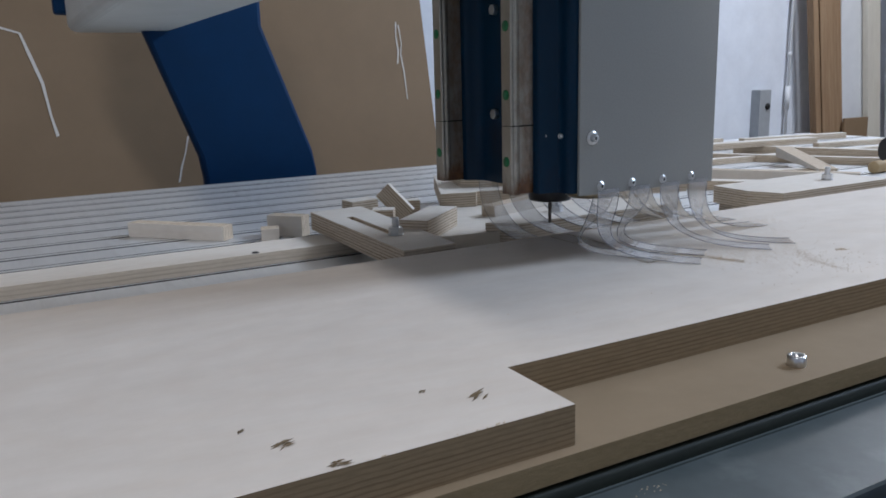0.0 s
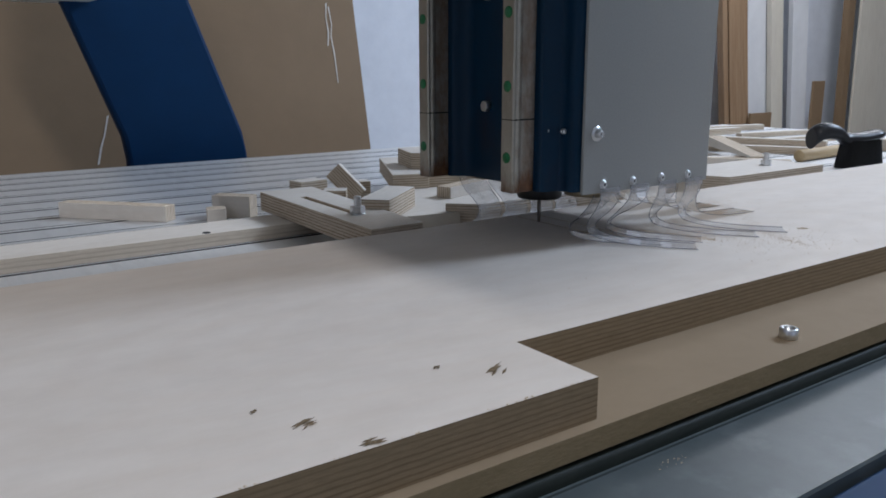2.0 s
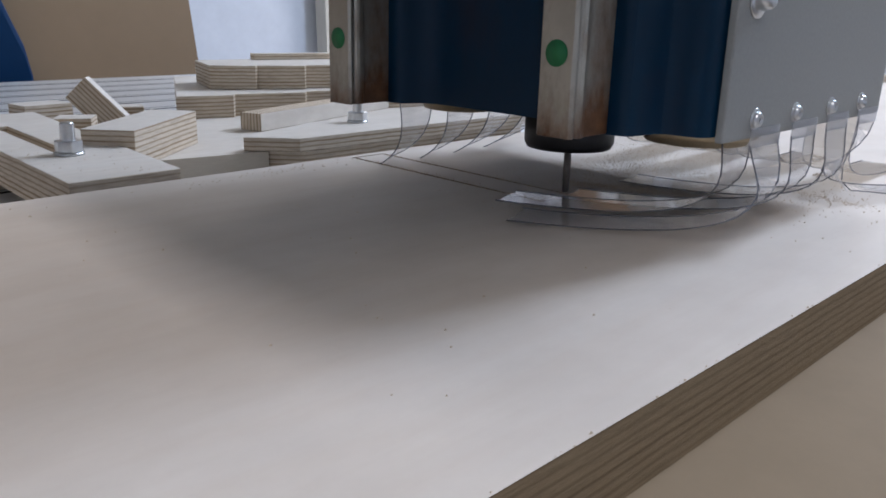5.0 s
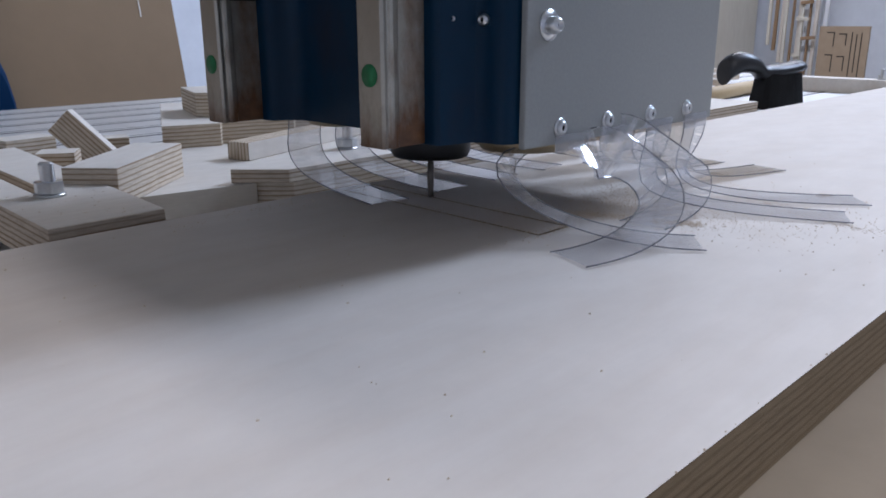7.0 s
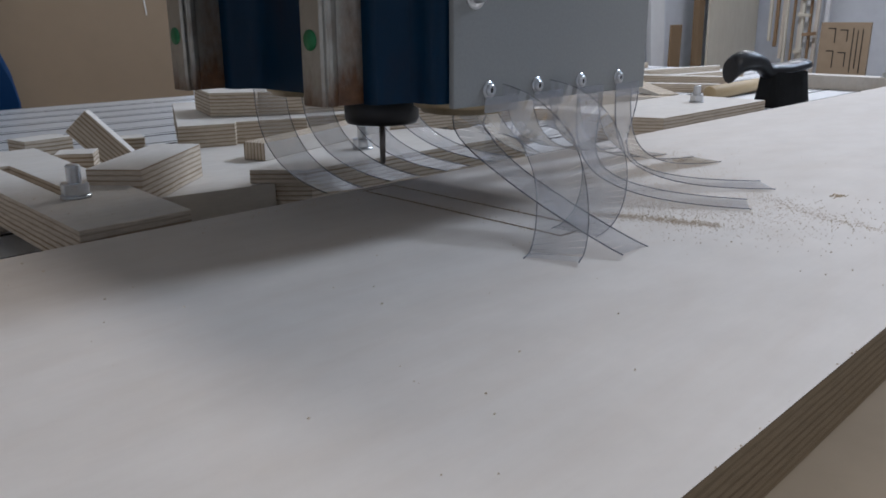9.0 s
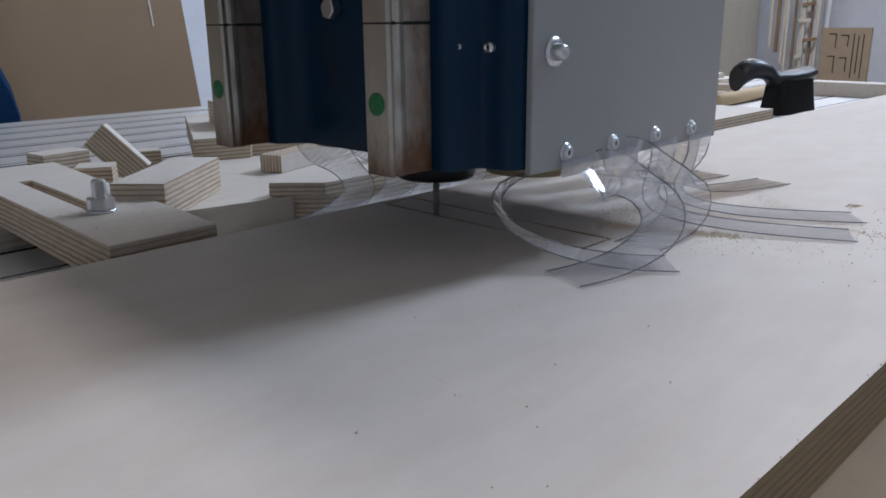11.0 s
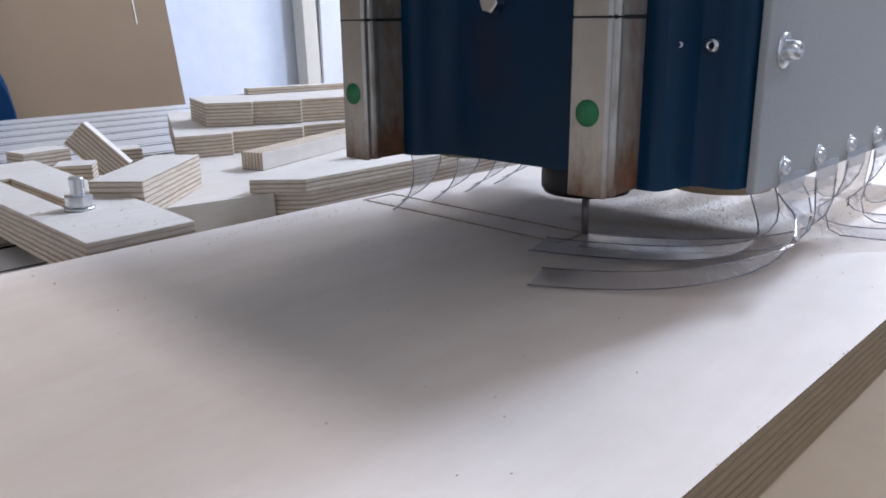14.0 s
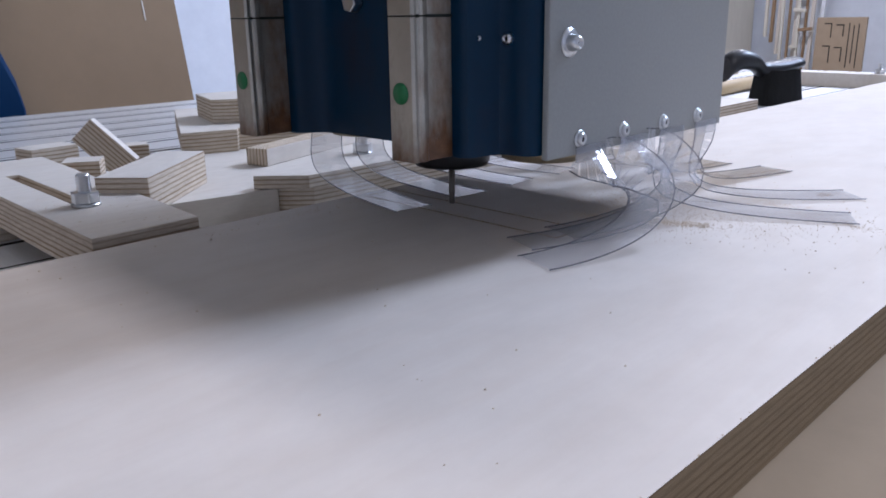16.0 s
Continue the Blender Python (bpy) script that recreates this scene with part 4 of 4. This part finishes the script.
scrawl([(0.754, 0.300), (0.749, 0.262), (0.751, 0.225), (0.745, 0.190)], 0.0022)
scrawl([(0.760, 0.292), (0.763, 0.245), (0.757, 0.215), (0.761, 0.165), (0.761, 0.095)], 0.0018)
scrawl([(-0.200, 0.282), (-0.155, 0.268), (-0.142, 0.222), (-0.124, 0.160), (-0.116, 0.090), (-0.108, 0.045)], 0.0035)
scrawl([(0.170, 0.030), (0.158, -0.010), (0.146, -0.040), (0.136, -0.075)], 0.0028)

Y = Y1 - 0.02
upright("cream_post", 2.33, 2.41, Y - 0.10, FLOOR, TOP - 0.01, 0.08, cream, "upright cream-coloured timber by the wall", "post", 0, -1.5)
upright("white_sheet", 2.43, 3.55, Y - 0.07, FLOOR, 1.6, 0.018, white_sheet, "large off-white sheet leaning on the wall", "board")
box_ob = empty("switch_box", "grey metal electrical box on the white wall", "switch box", pose(4.05, Y1 - 0.07, -0.62))
bm = bmesh.new()
box(bm, 0, 0.105, 0, 0.07, 0, 0.635)
part("case", bm, (grey_metal,), box_ob, soft=0.004)
bm = bmesh.new()
lathe(bm, [(0, 0), (0.021, 0), (0.019, 0.008), (0, 0.008)], 20)
part("knob", bm, (shade_black,), box_ob, "black round knob", pose(0.072, 0.0, 0.53) @ TO_FRONT)
pipe = empty("conduit", "white conduit pipe running up the wall", "pipe", pose(4.36, Y1 - 0.03, FLOOR))
for r, z0, z1, name in ((0.009, 0, 3.5, "tube"), (0.016, 0.80, 0.95, "coupling"), (0.014, 1.14, 1.17, "clip")):
    bm = bmesh.new()
    lathe(bm, [(0, z0), (r, z0), (r, z1), (0, z1)], 14)
    part(name, bm, (white_sheet,), pipe)
upright("pine_plank", 4.575, 4.625, Y - 0.16, FLOOR, 2.2, 0.05, pine, "narrow reddish pine plank leaning on the wall", "plank", 0, -8.5, "leaning timber")
upright("pine_plank", 4.64, 4.845, Y - 0.16, FLOOR, 2.3, 0.05, pine, "wide brown plank leaning on the wall", "plank", 0, -8.5, "leaning timber")
upright("white_sheet", 4.88, 5.27, Y - 0.10, FLOOR, 2.1, 0.03, white_sheet, "white board leaning on the wall", "board", 0, -6.0, "leaning timber")
upright("cream_plank", 5.13, 5.27, Y - 0.15, FLOOR, 2.2, 0.04, cream, "narrow cream plank leaning on the wall", "plank", 0, -8.0, "leaning timber")
upright("white_plank", 5.37, 5.56, Y - 0.15, FLOOR, 2.1, 0.04, white_sheet, "white plank leaning on the wall", "plank", 0, -7.0, "leaning timber")
upright("fibreboard_offcut", 4.71, 4.96, Y - 0.20, FLOOR, -0.19, 0.02, mdf_brown, "small brown fibreboard offcut against the wall", "board")
upright("fibreboard_offcut", 5.47, 5.62, Y - 0.20, FLOOR, 0.02, 0.02, mdf_brown, "small brown fibreboard offcut against the wall", "board")
upright("cream_plank", 5.86, 5.95, Y - 0.22, FLOOR, 2.2, 0.05, mdf_brown, "narrow brown plank leaning on the wall", "plank", 0, -2.0, "leaning timber")
upright("cream_sheet", 5.95, 6.80, Y - 0.26, FLOOR, 1.9, 0.02, cream, "wide cream sheet leaning in the corner", "board", 0, -1.5)


def lean_east(name, y0, y1, x, z0, z1, material, label, category, tilt=0.0, group=""):
    bm = bmesh.new()
    box(bm, 0, 0.025, 0, y1 - y0, 0, z1 - z0)
    return thing(name, bm, (material,), label, category, group, m=pose(x, y0, z0, tilt, 0, 0), soft=0.003)


for k in range(9):
    rnd = random.Random(k)
    y = 2.72 - 0.042 * k
    z = -0.55 + (0.42 if k < 2 else 0.28 if k < 4 else 0.0) + rnd.uniform(-0.03, 0.03)
    lean_east("lath_offcut", y, y + rnd.uniform(0.014, 0.026), 6.35 + 0.02 * (k % 3), z, 0.75, (cream, pine, birch_pale)[k % 3], "thin wooden lath offcut hanging in a bundle", "lath", 0.4 * (k % 3 - 1), "lath offcuts")
for k in range(8):
    rnd = random.Random(40 + k)
    y, z = 2.36 + rnd.uniform(0, 0.16), -0.45 + 0.13 * k
    lean_east("lath_offcut", y, y + rnd.uniform(0.06, 0.12), 6.33, z, z + 0.025, (cream, pine)[k % 2], "short wooden offcut in a rack", "lath", rnd.uniform(-8, 8), "lath offcuts")
for y, w in ((2.49, 0.04), (2.41, 0.05), (2.345, 0.03)):
    lean_east("white_lath", y, y + w, 6.42, FLOOR, 1.7, white_sheet, "white plank leaning on the wall", "plank", 1.6, "leaning timber")
cutout = empty("grooved_panel", "brown fibreboard panel with routed dark grooves leaning on the wall", "panel", pose(6.25, 1.955, FLOOR))
bm = bmesh.new()
box(bm, 0.0, 0.025, 0, 0.345, 0, 0.955)
part("panel", bm, (panel_brown,), cutout)
# raised black strips drawn for the shade in the grooves
for y, z0, z1 in ((0.235, 0.81, 0.915), (0.150, 0.82, 0.905), (0.235, 0.63, 0.755), (0.150, 0.64, 0.745), (0.110, 0.60, 0.915), (0.078, 0.63, 0.90), (0.045, 0.60, 0.91)):
    bm = bmesh.new()
    box(bm, -0.0015, 0.004, y, y + 0.007, z0, z1)
    if y > 0.12:
        box(bm, -0.0015, 0.004, y + 0.0075, y + 0.055, z1 - 0.008, z1)
    part("groove_shade", bm, (shade_black,), cutout)
curve = bpy.data.curves.new("cable", "CURVE")
curve.dimensions, curve.bevel_depth, curve.bevel_resolution = "3D", 0.009, 2
for pts in ([(6.8, 1.90, 0.9), (6.75, 1.86, 0.35), (6.72, 1.89, 0.05), (6.78, 1.92, -0.2)], [(6.8, 1.74, 0.6), (6.7, 1.84, 0.1), (6.68, 1.80, -0.08), (6.75, 1.70, -0.15)]):
    sp = curve.splines.new("NURBS")
    sp.points.add(len(pts) - 1)
    for p, c in zip(sp.points, pts):
        p.co = (*c, 1)
    sp.use_endpoint_u, sp.order_u = True, 3
curve.materials.append(black_plastic)
tagged(new("cable", curve), "loose black cables hanging on the wall", "cable")

# ---- sawdust on the board ----
bm = bmesh.new()
rnd = random.Random(5)
def grains(count, place, low, high, z=0.0001):
    for _ in range(count):
        x, y = place()
        s = rnd.uniform(low, high)
        a = rnd.uniform(0, 6.28)
        v = [bm.verts.new((x + s * math.cos(a + q), y + 0.6 * s * math.sin(a + q), z)) for q in (0, 2.1, 4.2)] + [bm.verts.new((x, y, z + s * 0.7))]
        for q in ((0, 1, 3), (1, 2, 3), (2, 0, 3)):
            bm.faces.new([v[i] for i in q])


# nicks along the sawn edges
grains(46, lambda: (rnd.uniform(-0.26, -0.002), abs(rnd.gauss(0, 0.0007))), 0.0003, 0.0011)
grains(22, lambda: (rnd.uniform(0.0, 0.3), YN + abs(rnd.gauss(0, 0.0005))), 0.0002, 0.0008)
# along the cut, thrown out beside it, strewn, and crumbs on the clamping stop
grains(520, lambda: (rnd.choice((KX0, KX1)) + rnd.gauss(0, 0.0020), rnd.uniform(KY0, KY1)), 0.0002, 0.0007)
grains(160, lambda: ((KX0 + KX1) / 2 + rnd.gauss(0, 0.012), KY0 + rnd.gauss(0, 0.0035)), 0.0002, 0.0007)


def along(*stops):
    """A place on the way from stop to stop, strewn to both sides."""
    k = rnd.randrange(len(stops) - 1)
    (ax, ay, aw), (bx, by, bw) = stops[k], stops[k + 1]
    u = rnd.random()
    w = aw + (bw - aw) * u
    return ax + (bx - ax) * u + rnd.gauss(0, w), ay + (by - ay) * u + rnd.gauss(0, w)


# swept into loose ridges by the skirt strips
grains(1500, lambda: along((0.270, 0.210, 0.004), (0.284, 0.180, 0.004), (0.292, 0.153, 0.003)), 0.0002, 0.0006)
grains(1000, lambda: along((0.450, 0.265, 0.008), (0.400, 0.200, 0.006), (0.365, 0.161, 0.005), (0.342, 0.124, 0.0035), (0.334, 0.092, 0.003)), 0.0002, 0.0005)
grains(3200, lambda: (rnd.gauss(0.318, 0.026), rnd.gauss(0.182, 0.030)), 0.0002, 0.0005)
grains(1200, lambda: along((0.300, 0.205, 0.012), (0.380, 0.230, 0.016), (0.470, 0.275, 0.016)), 0.0002, 0.0006)
grains(160, lambda: (rnd.gauss(0.33, 0.030), rnd.gauss(0.120, 0.028)), 0.0003, 0.0009)
grains(40, lambda: (rnd.gauss(0.395, 0.0022), rnd.gauss(0.135, 0.0016)), 0.0005, 0.0014)
grains(120, lambda: (rnd.uniform(0.03, 0.55), rnd.uniform(YN + 0.012, YB - 0.006)), 0.0002, 0.0008)
grains(60, lambda: (rnd.gauss(0.17, 0.03), rnd.gauss(0.318, 0.004)), 0.0003, 0.0007)
grains(60, lambda: (rnd.uniform(0.088, 0.134), rnd.uniform(0.356, 0.46)), 0.0002, 0.0006, 0.0012)
grains(14, lambda: (rnd.gauss(0.033, 0.006), rnd.gauss(-0.0225, 0.0022)), 0.0003, 0.0009, -0.0424)
thing("sawdust", bm, (dust,), "fine pale sawdust strewn over the plywood round the cut", "sawdust", kind="stuff")


# ---- what moves ----
def value_at(rows, t):
    for a, b in zip(rows, rows[1:]):
        if a[0] <= t <= b[0]:
            u = (t - a[0]) / (b[0] - a[0])
            return [p + (q - p) * u for p, q in zip(a[1:], b[1:])]
    return list(rows[-1][1:])


def curve_points(p0, p1, p2, p3, n):
    rows = []
    for k in range(n + 1):
        u = k / n
        rows.append(p0 * (1 - u) ** 3 + p1 * (3 * u * (1 - u) ** 2) + p2 * (3 * u * u * (1 - u)) + p3 * u ** 3)
    return rows


def length_of(points):
    return sum((b - a).length for a, b in zip(points, points[1:]))


def strip_line(tab, ways, t):
    """The middle line of a strip of fixed length, in the space of its tab: down from the tab, with a bulge, and flat on to its tip."""
    tx, ty, way, bulge = value_at(ways, t)
    _, hy, hz = value_at(HEAD, t)
    low = -hz + 0.0009
    if hy + ty > YB + 0.004:      # the tip lies beyond the board, on the clamps or on the table
        low -= 0.012
    at = Vector(tab.location)
    p0, p3 = Vector((0, 0, -0.005)), Vector((tx, ty, low)) - at
    out = Vector((math.cos(radians(way)), math.sin(radians(way)), 0))
    drop = p0.z - p3.z
    p1 = p0 - out * bulge - Vector((0, 0, drop * max(0.22, 0.55 - 10 * bulge)))
    few, many = 0.004, 0.15
    for _ in range(14):
        c = (few + many) / 2
        line = curve_points(p0, p1, p3 - out * c + Vector((0, 0, 0.0006)), p3, 40)
        if length_of(line) > STRIP:
            many = c
        else:
            few = c
    total = length_of(line)
    points, k, run = [line[0]], 0, 0.0
    for n in range(1, SEGMENTS):
        want = total * n / SEGMENTS
        while run + (line[k + 1] - line[k]).length < want:
            run += (line[k + 1] - line[k]).length
            k += 1
        points.append(line[k].lerp(line[k + 1], (want - run) / (line[k + 1] - line[k]).length))
    return points + [line[-1]], out


def strip_poses(tab, ways, t, sign):
    """Poses of the sheet's pieces and of both edges; the sheet turns from the plate's plane to lie flat at its tip."""
    points, out = strip_line(tab, ways, t)
    tangents = [(b - a).normalized() for a, b in zip(points, points[1:])]
    held, flat = Vector((0, 1, 0)) if tab.location.x > 0.12 else Vector((1, 0, 0)), Vector((-out.y, out.x, 0))
    if held.dot(flat) * sign < -0.35:
        sign = -sign
    turn = math.atan2(held.cross(flat * sign).z, held.dot(flat * sign))
    rows, ends = [], []
    for k, g in enumerate(tangents):
        u = min(1.0, (k + 0.5) / (SEGMENTS * 0.45))
        a = Matrix.Rotation(turn * u * u * (3 - 2 * u), 3, "Z") @ held
        a = (a - g * a.dot(g)).normalized()
        m = Matrix((g, a, g.cross(a))).transposed().to_4x4()
        m.translation = (points[k] + points[k + 1]) / 2
        rows.append(m)
    for k in range(SEGMENTS + 1):
        a, b = rows[max(0, k - 1)].col[1].xyz, rows[min(SEGMENTS - 1, k)].col[1].xyz
        ends.append((a + b).normalized() * (WIDE / 2))
    sides = []
    for sign in (-1, 1):
        rim = [p + sign * e for p, e in zip(points, ends)]
        side = []
        for k in range(SEGMENTS):
            g = (rim[k + 1] - rim[k]).normalized() if (rim[k + 1] - rim[k]).length > 1e-5 else tangents[k]
            a = rows[k].col[1].xyz
            a = (a - g * a.dot(g)).normalized()
            m = Matrix((g, a, g.cross(a))).transposed().to_4x4()
            m.translation = (rim[k] + rim[k + 1]) / 2
            side.append(m)
        sides.append(side)
    return rows, sides[0], sides[1], sign


def motions():
    walk(head, [(t, pose(x, y, z)) for t, x, y, z in HEAD])
    walk(gantry, [(t, pose(x - 0.2125, 0, 0)) for t, x, y, z in HEAD])
    times = sorted({0.25 * k for k in range(65)} | {t for t, *_ in HEAD})
    for tab, ways, *lanes in chains:
        table_of, sign = [], 1
        for t in times:
            *found, sign = strip_poses(tab, ways, t, sign)
            table_of.append((t, found))
        for lane, pieces in enumerate(lanes):
            for k, piece in enumerate(pieces):
                walk(piece, [(t, found[lane][k]) for t, found in table_of])


motions()
